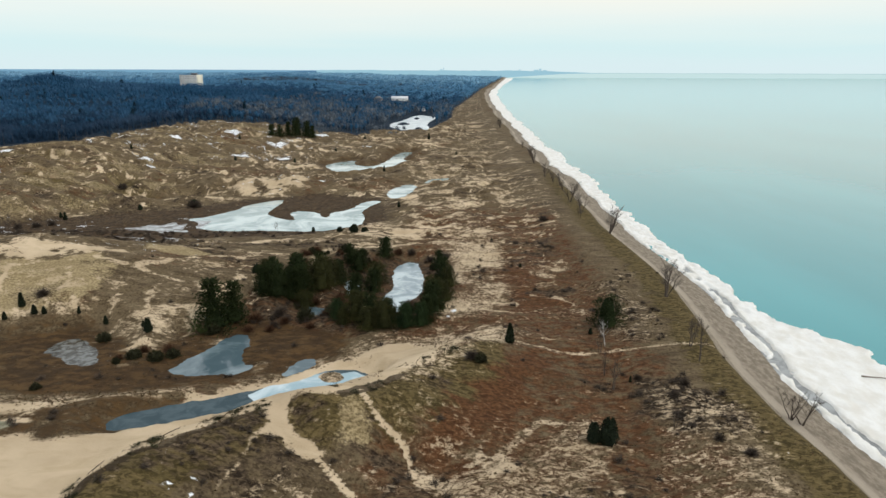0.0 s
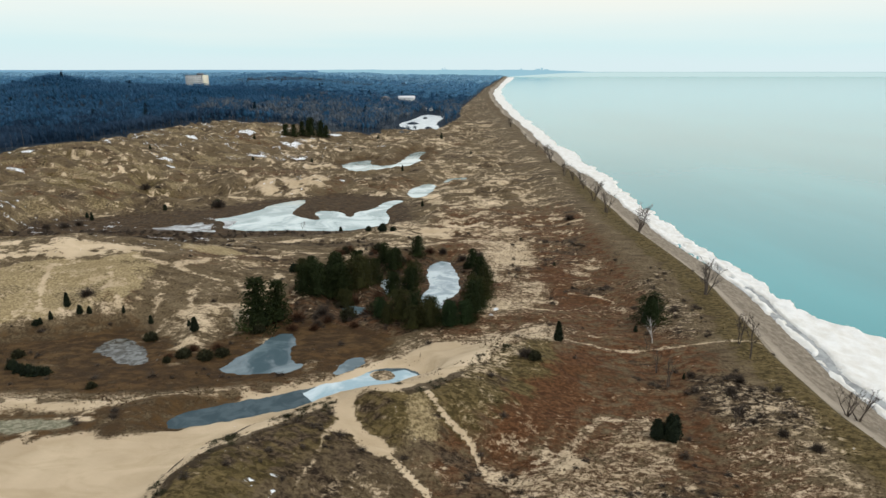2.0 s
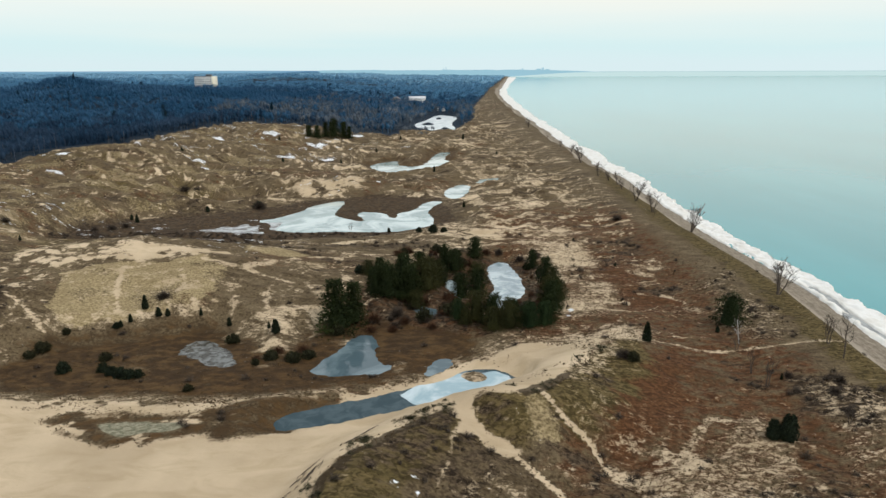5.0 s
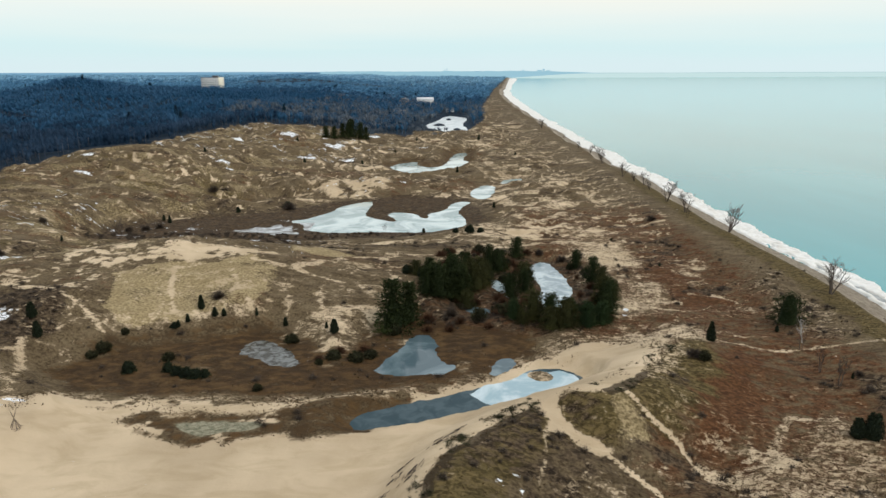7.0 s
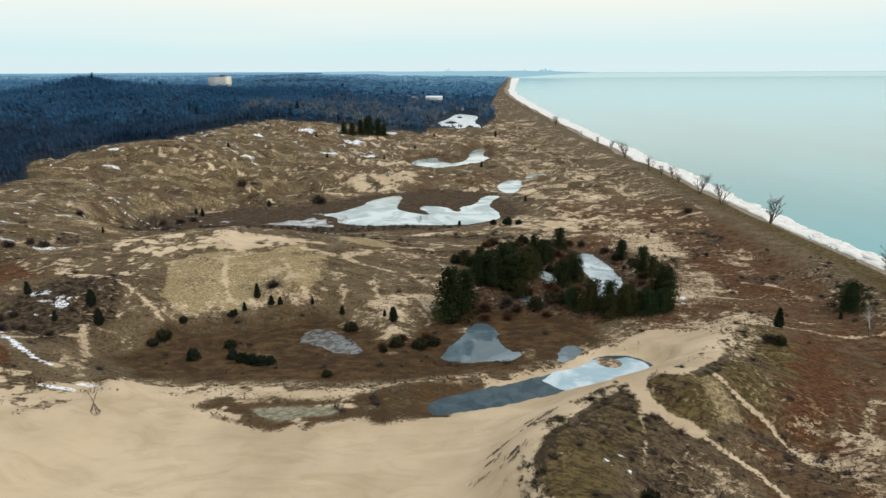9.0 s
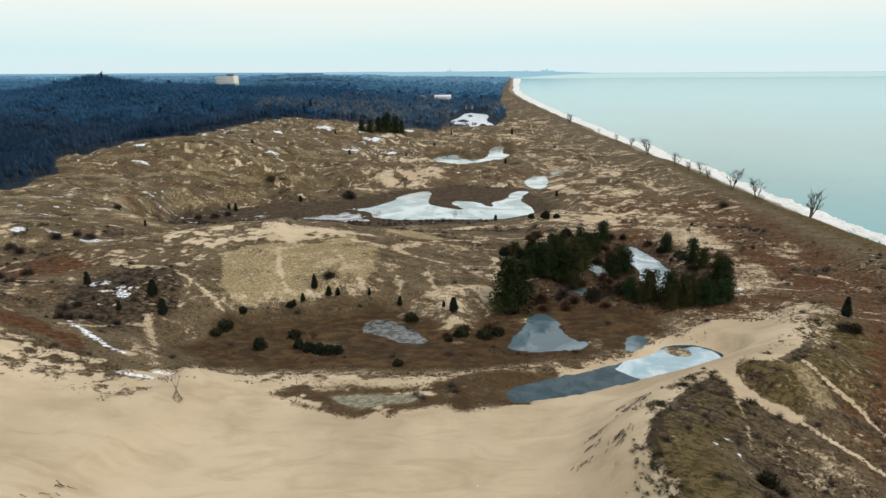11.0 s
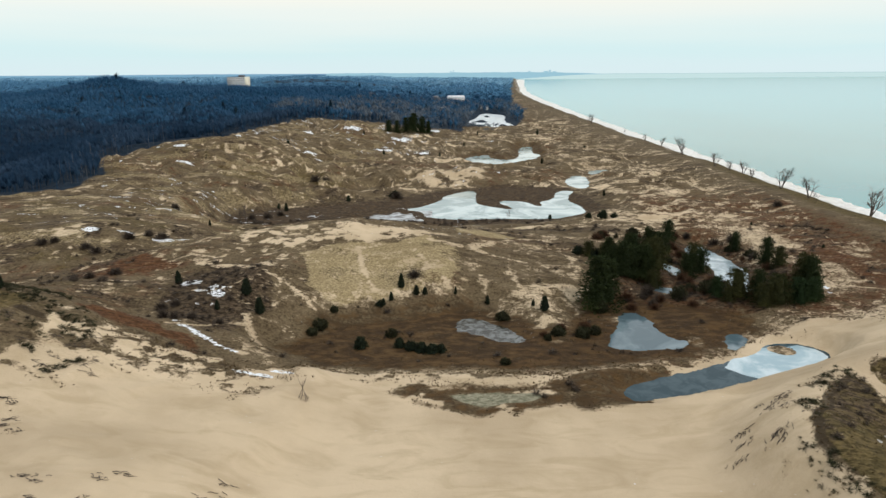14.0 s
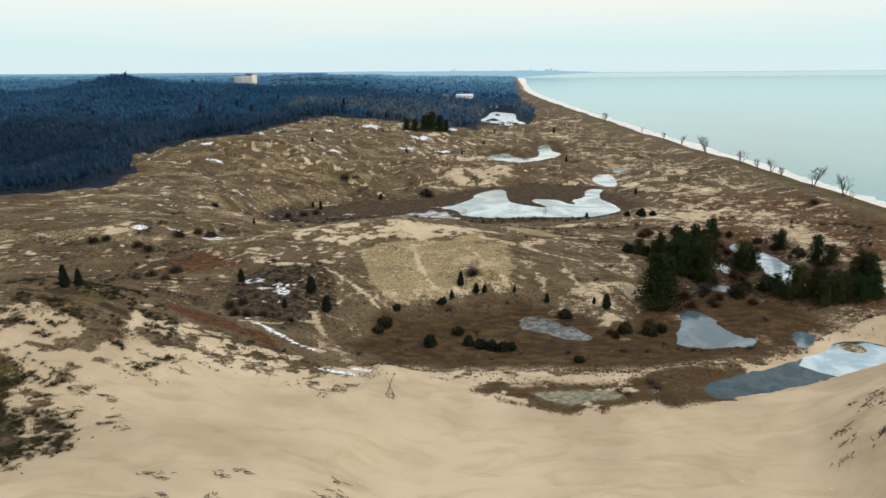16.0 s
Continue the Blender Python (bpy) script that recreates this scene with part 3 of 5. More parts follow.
SNOW_SPOTS = [  # x, y, reach x, reach y
    (-181, 178, 2.8, 1.9), (-172, 179, 2.5, 0.9), (-162, 178, 3.1, 1.9), (-157, 179, 2.5, 1.2), (-117, 101.5, 4.0, 0.9), (-113, 104, 2.5, 0.8), (-134, 116, 1.2, 1.0),
    (-121, 405, 6.2, 5.0), (-99, 418, 5.6, 3.1), (-92, 521, 7.4, 8.7), (-148, 345, 3.7, 3.1), (-156, 356, 4.3, 2.5), (-148, 490, 9.9, 6.2), (-171, 438, 7.4, 5.0),
    (-55, 480, 5.0, 5.0), (-200, 300, 4.3, 2.5), (-215, 335, 5.0, 3.1), (-205, 390, 6.2, 3.7), (-140, 138, 2.6, 2.2), (-133, 133, 2.2, 1.6), (-60, 330, 2.5, 1.9), (-115, 470, 8.7, 5.0), (-186, 200, 1.9, 1.2), (-196, 235, 2.5, 1.2), (-176, 250, 1.9, 1.2), (2.5, 150, 0.9, 1.2), (1.2, 146, 0.8, 0.8),
]
ISLET = [(-94.5, 101.7), (-91, 105), (-82, 104.6), (-72, 103.4), (-65, 106), (-56, 108.8), (-47, 111), (-50, 104), (-54, 99), (-63.8, 97.2), (-71.5, 97.6), (-75, 95.2), (-83.5, 95.6), (-90, 97.8)]
PUDDLE = [(-86.6, 101.6), (-81.7, 102.6), (-74, 102.3), (-69.8, 100.4), (-73, 98.8), (-78, 96.8), (-84, 98.6)]
GROVE = [(-50, 146), (-46, 176), (-30, 194), (-16, 206), (0, 196), (4, 170), (0, 148), (-18, 139)]
FEN = [(-118, 130), (-114, 137), (-107, 138.4), (-96, 142.6), (-86, 146.5), (-78, 146), (-79, 138), (-95, 132), (-110, 124)]
KNOLL_GRASS = [[(-200, 150), (-178, 120), (-164, 108), (-156, 108), (-150, 102), (-148, 95.5), (-151, 95), (-156, 98), (-162, 98.5), (-172, 102), (-200, 110)],
               [(-168, 90), (-161, 88), (-157, 83), (-158, 79), (-153, 75), (-150, 70), (-155, 66), (-178, 70)]]
RUST_SHAPES = [([(5, 121), (14, 123), (26, 123), (20, 106), (11, 93), (-1, 87), (-4, 98)], 9, 1.0), ([(8, 210), (38, 205), (36, 147), (10, 138)], 16, 0.75),
               ([(-152, 110), (-151, 115.5), (-148, 122), (-135, 113.5), (-129, 110.5), (-121, 108.3), (-128.6, 105.8), (-135.3, 106.5), (-143, 108), (-149, 109)], 2, 0.85), ([(-172, 151), (-158, 157), (-147, 149), (-158, 143), (-167, 142)], 5, 1.15),
               ([(-48, 152), (-20, 150), (-24, 140), (-40, 142)], 5, 0.95), ([(-80, 185), (-55, 196), (-50, 176), (-75, 172)], 9, 0.5)]
BRUSH_SHAPES = [([(36, 172), (50, 176), (51, 140), (41, 128), (33, 136)], 8, 0.55), ([(35, 113), (45, 117), (47, 96), (37, 90), (31, 100)], 6, 0.75),
                ([(-140, 148), (-128, 145), (-121, 132), (-128, 114), (-140, 120), (-147, 132)], 9, 0.75), ([(-200, 200), (-178, 200), (-180, 170), (-200, 168)], 14, 0.5),
                ([(10, 84), (30, 86), (34, 66), (8, 66)], 9, 0.55), ([(-32, 84), (-22, 84), (-18, 66), (-36, 62)], 8, 0.62), ([(-14, 84), (0, 82), (0, 66), (-10, 66)], 8, 0.5)]

def cover(x, y, h, crest=0.0):
    sx = shore(y) - x
    jit = 2.2 * fbm(x / 4.5, y / 4.5, 61, 4)
    sway = 5.0 * fbm(x / 16, y / 16, 62, 3)
    dune = ease(0, 8, sx - 30 + 13 * ease(200, 260, y))
    streak = fbm(x / 15 + 0.4 * fbm(x / 9, y / 9, 63, 2), y / 8, 65, 4)
    short = fbm(x / 6.5, y / 3.2, 66, 4)
    sand = (0.56 * ease(0.03, 0.36, streak + 0.05 * crest) + 0.42 * ease(0.05, 0.30, short + 0.10 * crest)) * dune * (1 - 0.22 * ease(230, 330, y))
    sand = sand * (0.45 + 0.55 * ease(0.0, 0.3, fbm(x / 45, y / 45, 67, 3) + 0.12 + 0.25 * ease(-60, -110, x)))
    comb = ease(0.78, 1.12, hummocks(x, y) + 0.10 * crest + 0.6 * short)
    sand = np.maximum(sand, 0.46 * comb * dune * ease(-0.22, 0.10, fbm(x / 28, y / 22, 64, 3)) * ease(128, 150, y))
    sand = sand * (1 - 0.45 * ease(8, -4, np.maximum(np.abs(x + 40) - 32, np.abs(y - 180) - 30)))
    grove = ease(4, -3, shape_gap(x, y, GROVE) + jit)
    sand = sand * (1 - 0.85 * grove)
    sand = np.maximum(sand, 0.50 * ease(0.04, 0.30, short + 0.12 * crest) * ease(-30, -14, x) * ease(50, 30, x) * ease(200, 235, y) * ease(760, 600, y))
    sand = np.maximum(sand, 0.46 * ease(16, 4, np.abs(x - 6 - 0.04 * (y - 130))) * ease(118, 128, y) * ease(300, 200, y) + 0.6 * streak * ease(18, 6, np.abs(x - 6)) * ease(118, 128, y) * ease(300, 200, y))
    sand = sand * (1 - 0.75 * ease(-50, -44, x) * ease(128, 116, y) * ease(48, 36, x))
    west = ease(-96, -135, x) * ease(122, 136, y) * ease(420, 330, y)
    sand = sand * (1 - 0.30 * west) + 0.34 * west * ease(0.10, 0.34, fbm(x / 4.2, y / 1.7, 103, 4))
    u, v = 0.91 * x + 0.42 * y, -0.42 * x + 0.91 * y
    thread = ease(0.84, 0.98, 1 - np.abs(fbm(u / 26, v / 5.5, 121, 3)) * 2.6) * ease(0.0, 0.25, fbm(x / 24, y / 18, 122, 2) + 0.12)
    sand = np.maximum(sand, 0.56 * thread * ease(-70, -105, x) * ease(140, 175, y) * ease(520, 440, y))
    vein = ease(0.80, 0.97, 1 - np.abs(fbm(x / 9 + 0.05 * jit, y / 7, 68, 3)) * 2.6)
    sand = np.maximum(sand, 0.55 * vein * ease(-0.2, 0.15, fbm(x / 20, y / 20, 70, 2) + 0.1) * dune * (1 - 0.8 * ease(0, -8, x) * ease(120, 110, y)) * (1 - 0.85 * ease(-6, 2, x) * ease(134, 126, y) * ease(88, 96, y)))
    sand = sand * (1 - 0.12 * ease(300, 420, y) * ease(-40, -10, x))
    for pts, soft, strength in SAND_SHAPES:
        d = shape_gap(x, y, pts) + jit + (1.4 * sway if soft > 6.5 else sway if soft > 4.5 else 0)
        sand = np.maximum(sand, strength * ease(soft * 0.5, -soft * 0.5, d))
    fringe = shape_gap(x, y, SAND_SHAPES[0][0]) + jit
    sand = np.maximum(sand, 0.40 * ease(7.5, 1.0, fringe) * ease(96, 104, y) * ease(30, 6, x))
    for pts, width, strength in TRAILS:
        d = line_gap(x, y, pts)[0] + jit * min(0.8, 0.05 + width / 4)
        sand = np.maximum(sand, strength * ease(width * 1.3, width * 0.3, d))
    sand = sand * (1 - 0.8 * ease(7, -3, shape_gap(x, y, VALLEY) + 2 * jit))
    islet = ease(2.5, -1.5, shape_gap(x, y, ISLET) + jit)
    islet = islet * ease(-0.55, -0.1, fbm(x / 3.5, y / 2.2, 69, 3) + 0.25 * ease(-70, -60, x))
    puddle = ease(0.4, -1.8, shape_gap(x, y, PUDDLE) + 0.9 * jit)
    sand = sand * (1 - 0.95 * np.maximum(islet, puddle))
    sand = sand * (1 - 0.9 * ease(1.2, -1.0, shape_gap(x, y, RUST_SHAPES[2][0]) + 0.8 * jit))
    mound = ease(1.15, 0.6, np.hypot((x + 21.2) / 3.4, (y - 120.3) / 3.0))
    sand = sand * (1 - 0.6 * mound)
    fen = ease(2.0, -1.5, shape_gap(x, y, FEN) + jit)
    sand = sand * (1 - 0.85 * fen)
    scrub = ease(-13, -5, fringe) * ease(-106, -118, x) * ease(84, 92, y) * ease(-0.16, 0.10, fbm(x / 2.0, y / 1.3, 141, 3))
    sand = sand * (1 - 0.72 * scrub)
    for pts, width, strength in WEST_PATHS:
        d = line_gap(x, y, pts)[0] + jit * min(0.8, 0.05 + width / 4)
        sand = np.maximum(sand, strength * ease(width * 1.3, width * 0.3, d))
    turf = np.zeros(x.shape)
    for pts in KNOLL_GRASS:
        turf = np.maximum(turf, ease(2.2, -1.5, shape_gap(x, y, pts) + 1.3 * jit))
    sand = sand * (1 - 0.85 * turf)
    sand = sand * ease(9, 13, sx)
    # ragged tufts that spill over the edges of the blowout
    spill = ease(0.05, 0.3, fbm(x / 4.0, y / 3.0, 71, 4)) * ease(-6, -1, shape_gap(x, y, SAND_SHAPES[0][0]))
    sand = sand * (1 - 0.75 * spill * ease(-26, -34, x))
    knob = ease(0.04, 0.24, fbm(x / 4, y / 2.2, 73, 4)) * ease(-114, -134, x) * ease(120, 108, y) * ease(16, 2, np.minimum(shape_gap(x, y, KNOLL_GRASS[0]), shape_gap(x, y, KNOLL_GRASS[1])))
    sand = sand * (1 - 0.85 * knob)
    red, brush, olive, straw_and_haze = np.zeros(x.shape), np.zeros(x.shape), np.zeros(x.shape), np.zeros(x.shape)
    for pts, soft, strength in RUST_SHAPES:
        red = np.maximum(red, strength * ease(soft * 0.6, -soft * 0.6, shape_gap(x, y, pts) + 1.5 * jit + min(soft, 8) / 5 * sway))
    for pts, soft, strength in BRUSH_SHAPES:
        brush = np.maximum(brush, strength * ease(soft * 0.6, -soft * 0.6, shape_gap(x, y, pts) + 1.5 * jit + min(soft, 8) / 5 * sway))
    red = np.maximum(red, 0.45 * ease(0.1, 0.4, fbm(x / 30, y / 30, 75, 3)))
    red = np.maximum(red, 0.60 * ease(-22, -8, x) * ease(48, 38, x) * ease(330, 240, y))
    brush = np.maximum(brush, 0.62 * ease(0.08, 0.34, fbm(x / 14, y / 8, 76, 4)) * dune * (1 - sand))
    red = np.maximum(red, 0.8 * grove)
    brush = np.maximum(brush, 0.62 * grove)
    brush = np.maximum(brush, 0.95 * ease(7, -3, shape_gap(x, y, VALLEY) + 2 * jit))
    red = np.maximum(red, 0.45 * west * ease(0.02, 0.3, fbm(x / 17, y / 9, 105, 3)))
    olive = np.maximum(olive, 0.55 * west * ease(0.0, 0.3, fbm(x / 19, y / 11, 107, 3)))
    olive = np.maximum(olive, 0.9 * ease(9, 12, sx + 0.5 * jit) * ease(24, 16, sx + jit) * ease(500, 250, y))
    d, _, side = line_gap(x, y, [(4, 120), (-4, 109), (-12.5, 97.5), (-23.6, 92), (-31, 87), (-40, 76.5), (-42.3, 70), (-42, 58)])
    olive = np.maximum(olive, 0.85 * ease(15, 5, d + 2 * jit) * (side > 0))
    olive = np.maximum(olive, 0.8 * np.maximum(turf * ease(0.35, -0.1, fbm(x / 8, y / 8, 79, 2)), puddle))
    brush = np.maximum(brush, 0.55 * turf * ease(-0.05, 0.2, fbm(x / 5, y / 4, 80, 3)))
    straw_and_haze = np.maximum(straw_and_haze, 0.95 * ease(1.5, -1.5, shape_gap(x, y, [(-120.8, 158.5), (-115, 163), (-109, 165), (-102, 166), (-96.7, 167), (-90.6, 171.5), (-84, 167), (-82, 161), (-82.5, 153), (-85, 148.5), (-96, 144.4), (-102, 142), (-107, 139.6), (-112, 139.3), (-115, 143)]) + 1.2 * jit) * (1 - 0.5 * ease(0.08, 0.32, fbm(x / 7, y / 5, 143, 3) + 0.12 * ease(-100, -90, x))))
    straw_and_haze = np.maximum(straw_and_haze, 0.55 * ease(2.5, -1.5, shape_gap(x, y, [(-13.8, 93.6), (-11.2, 91.4), (-10, 88), (-11, 86), (-14, 85.6), (-14.8, 89)]) + jit))
    straw_and_haze = np.maximum(straw_and_haze, 0.7 * ease(2, -2, shape_gap(x, y, [(-84, 186), (-74, 190), (-66, 186), (-70, 180), (-82, 181)]) + 0.5 * jit))
    # beyond 260 m the grass is paled to imitate haze, not for straw
    straw_and_haze = np.maximum(straw_and_haze, 0.30 * ease(260, 420, y) * ease(-0.15, 0.25, fbm(x / 13, y / 8, 133, 3)) * dune)
    straw_and_haze = np.maximum(straw_and_haze, 0.42 * ease(-95, -130, x) * ease(150, 175, y) * ease(-0.12, 0.22, fbm(x / 11, y / 6, 145, 3)) * (1 - ease(7, -3, shape_gap(x, y, VALLEY))))
    wet = np.maximum(1.0 * ease(5, -3, shape_gap(x, y, BOG) + jit), 0.42 * ease(7, -3, shape_gap(x, y, VALLEY) + 2 * jit)) * (1 - sand)
    wet = np.maximum(wet, 0.55 * fen)
    wet = np.maximum(wet, 0.66 * islet * (1 - puddle))
    wet = np.maximum(wet, 0.6 * ease(12, 4, shape_gap(x, y, POND_OUTLINES["hooked"]) + jit))
    beach = ease(12.2, 10.4, sx + 0.35 * jit)
    wet = wet * (1 - beach)
    track = beach * ease(2.0, 0.7, np.abs(sx - 7.6 - 0.4 * grain(y / 25, y * 0, 111))) * (0.75 + 0.5 * fbm(x / 2, y / 9, 112, 2))
    scarp = ease(1.1, 0.3, np.abs(shape_gap(x, y, SAND_SHAPES[0][0]) - 0.4 + 0.7 * jit)) * ease(64, 70, y) * ease(112, 106, y) * ease(-46, -42, x) * ease(-24, -30, x)
    scarp = np.maximum(scarp, ease(0.9, 0.25, np.abs(line_gap(x, y, [(-15, 94), (-12.8, 95.4), (-8.5, 100.6), (-2, 109.8)])[0] + 0.6 * jit)))
    scarp = np.maximum(scarp, 0.8 * turf * ease(0.06, 0.24, fbm(x / 3.2, y / 1.8, 113, 3)))
    snow = np.zeros(x.shape)
    for cx, cy, rx, ry in SNOW_SPOTS:
        q = ((x - cx) / rx) ** 2 + ((y - cy) / ry) ** 2
        snow = np.maximum(snow, 0.66 * ease(1.5, 0.2, q))
    drift = line_gap(x, y, [(-136, 118), (-134.4, 116.7), (-130.3, 113.4), (-126.1, 110.6), (-122.3, 109.2)])[0] + 0.25 * jit
    snow = np.maximum(snow, 1.0 * ease(0.6, 0.15, drift))
    snow = np.maximum(snow, 0.42 * ease(0.28, 0.42, fbm(x / 22, y / 9, 77, 4)) * ease(330, 420, y) * ease(-60, -120, x))
    flecks = ease(0.12, 0.4, fbm(x / 1.6, y / 1.3, 97, 3))
    snow = np.maximum(snow, 0.62 * flecks * ease(9, 2, np.hypot((x + 137) / 1.3, y - 133)))
    snow = np.maximum(snow, 0.50 * ease(0.28, 0.42, fbm(x / 5, y / 1.8, 99, 3)) * ease(150, 200, y) * ease(-40, -90, x) * ease(0.0, 0.2, fbm(x / 40, y / 40, 101, 2)))
    snow = np.maximum(snow, 0.60 * ease(0.22, 0.42, fbm(x / 0.9, y / 0.8, 98, 2)) * ease(1.0, 0.4, np.hypot((x + 31.5) / 4.5, (y - 73.5) / 3.0)))
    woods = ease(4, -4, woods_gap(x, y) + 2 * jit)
    return (sand, red, olive, brush), (snow * (1 - woods), wet * (1 - 0.9 * puddle), woods, straw_and_haze), (beach, track, scarp, puddle)


# ---- ground ----
gx = sorted(set(np.round(spread(-185, -5200, 0.8, 1.07)[::-1] + list(np.arange(-184.4, 74, 0.62)) + spread(74.6, 5200, 1.0, 1.12), 3)))
gy = list(spread(46, -3000, 1.2, 1.16))[::-1] + list(np.arange(46.6, 190, 0.62))
while gy[-1] < 4960:
    gy.append(gy[-1] + 0.62 * (max(gy[-1], 190) / 190) ** 1.35)
gx, gy = np.array(gx), np.array(gy)
GX, GY = np.meshgrid(gx, gy)
GZ = height(GX, GY)
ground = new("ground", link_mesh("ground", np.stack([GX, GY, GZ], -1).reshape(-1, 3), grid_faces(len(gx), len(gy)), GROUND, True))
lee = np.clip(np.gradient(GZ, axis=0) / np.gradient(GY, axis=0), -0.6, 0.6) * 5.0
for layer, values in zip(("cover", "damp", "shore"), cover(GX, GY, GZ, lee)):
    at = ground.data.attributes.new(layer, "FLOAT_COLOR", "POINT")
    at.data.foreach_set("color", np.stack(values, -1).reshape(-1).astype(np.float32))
tagged(ground, "dune field of brown grass and pale blown sand", "ground", kind="structure")

# ---- lake and shore ice ----
lx = np.concatenate([np.arange(40, 130, 6.0), np.geomspace(132, 5200, 40)])
ly = np.concatenate([-np.geomspace(3000, 40, 12), np.arange(0, 400, 20.0), np.geomspace(420, 4970, 50)])
LX, LY = np.meshgrid(lx, ly)
lake = piece("lake", np.stack([LX, LY, LX * 0 - 0.02], -1).reshape(-1, 3), grid_faces(len(lx), len(ly)), LAKE)
tagged(lake, "calm teal lake reflecting a pale overcast sky", "lake", kind="structure")

iy = np.concatenate([np.arange(-60, 330, 0.6), np.geomspace(330.8, 4700, 700)])
iu = np.linspace(0, 1, 46)
IU, IY = np.meshgrid(iu, iy)
edge = shore(IY)
bulge = 15.0 * np.exp(-((IY - 132) / np.where(IY > 132, 17.0, 45.0)) ** 2)
wide = 6.6 + bulge + 4.0 * ease(290, 420, IY) + 7 * ease(600, 1500, IY) + 30 * ease(2200, 4500, IY)
wide = wide + (1.0 + 0.10 * bulge) * (1.6 * fbm(IY / 11, IY * 0, 81, 4) + 1.3 * np.abs(grain(IY / 6, IY * 0 + 3, 83)))
IX = edge - 1.5 + IU * (wide + 4)
off = IX - edge
lead = np.exp(-((off - 2.3 - 0.7 * grain(IY / 12, IY * 0, 85) - 0.8 * fbm(IX / 2, IY / 3, 86, 3)) / (0.55 + 0.35 * grain(IY / 8, IY * 0, 84))) ** 2) * ease(185, 165, IY) * ease(40, 80, IY)
rim = wide + 3.0 * fbm(IX / 4.5, IY / 4.5, 87, 5) - off
IZ = -0.5 + 1.0 * ease(-0.1, 0.5, rim) + 0.38 * fbm(IX / 1.8, IY / 2.4, 89, 5) * ease(0, 1, rim) - 0.75 * lead + 0.25 * ease(2.0, 0.3, np.abs(rim - 0.9))
IZ = IZ - 0.9 * ease(0.20, 0.32, fbm(IX / 2.2, IY / 3.5, 91, 4)) * ease(5.5, 3.0, off) * ease(300, 150, IY)
IZ = IZ - 1.0 * lead
IZ = IZ - 0.8 * ease(0.7, -0.5, off + 1.2 * fbm(IX / 1.5, IY / 4, 92, 3))
shelf = piece("ice_shelf", np.stack([IX, IY, IZ], -1).reshape(-1, 3), grid_faces(len(iu), len(iy)), ICE, smooth=True)
sy = np.arange(40, 200, 1.0)
su = np.linspace(0, 1, 8)
SU, SY = np.meshgrid(su, sy)
SX = shore(SY) + 0.1 + SU * (4.6 + 1.2 * fbm(SY / 9, SU * 2, 94, 3))
slush = piece("slush", np.stack([SX, SY, SX * 0 + 0.012], -1).reshape(-1, 3), grid_faces(len(su), len(sy)), SLUSH, smooth=True)
tagged(slush, "grey slush in the lead behind the shore ice", "ice", kind="structure")
tagged(shelf, "broken white shelf of shore ice along the beach", "ice", kind="structure")

# ---- ponds ----
POND_LOOK = {"slack": POND_GREY, "long": POND_PALE, "oval": POND_PALE, "small": POND_PALE, "hooked": POND_PALE, "far": POND_SNOW, "sliver": POND_SNOW,
             "mirror": POND_MIRROR, "reed": POND_MIRROR, "silty": POND_SILT, "slush": POND_SLUSH, "wood": POND_WOOD, "glade": POND_WOOD, "thicket": POND_MIRROR}
POND_SAYS = {"slack": "shallow grey meltwater pond with slush at the foot of the spur", "mirror": "still dark pond mirroring a pine", "reed": "small dark pond among rusty reeds",
             "silty": "half-dry silty pond with rotten ice", "wood": "bright frozen pond among pines", "glade": "small frozen pond among pines", "thicket": "dark puddle in a thicket",
             "slush": "streaks of white slush on a muddy flat", "far": "snow-covered pond before the woods"}
for k, (name, pts) in enumerate(POND_OUTLINES.items()):
    px, py = np.array(pts).T
    z = 0.003 * k
    x0, x1, y0, y1 = px.min() - 3, px.max() + 3, py.min() - 3, py.max() + 3
    pond = piece("pond", [(x0, y0, z), (x1, y0, z), (x1, y1, z), (x0, y1, z)], [(0, 1, 2, 3)], POND_LOOK[name])
    tagged(pond, POND_SAYS.get(name, "pale frozen pond in a hollow of the dunes"), "pond", "ponds in the dunes", "structure")
# bright wet ice over the eastern half of the slack
bright = [(-35.5, 113.0), (-33.0, 109.5), (-30.0, 107.6), (-24.5, 110.2), (-20.8, 112.0), (-16.6, 114.4), (-14.2, 117.6), (-14.6, 121), (-17.4, 123.4), (-21, 121.5), (-25.0, 122.0), (-31, 119.0)]
outline = []
for (ax, ay), (bx, by) in zip(bright, bright[1:] + bright[:1]):
    for k in range(7):
        qx, qy = ax + (bx - ax) * k / 7, ay + (by - ay) * k / 7
        outline.append((qx + 0.45 * noise.noise((qx * 0.6, qy * 0.6, 0)), qy + 0.45 * noise.noise((qx * 0.6, qy * 0.6, 9))))
bright = outline
n = len(bright)
sheet = piece("ice_sheet", [(x, y, 0.045) for x, y in bright] + [(x, y, -0.03) for x, y in bright],
              [(i, (i + 1) % n, (i + 1) % n + n, i + n) for i in range(n)], POND_BRIGHT)
bm = bmesh.new()
bm.faces.new([bm.verts.new((x, y, 0.045)) for x, y in bright])
bmesh.ops.triangulate(bm, faces=bm.faces)
bm.from_mesh(sheet.data)
bmesh.ops.recalc_face_normals(bm, faces=bm.faces)
bm.to_mesh(sheet.data)
bm.free()
tagged(sheet, "thin bright sheet of wet ice on the pond", "ice")


# ---- growing things: small makers that return points and triangles ----
rng = np.random.default_rng(5)


def unit(v):
    return v / np.maximum(np.linalg.norm(v, axis=-1, keepdims=True), 1e-6)


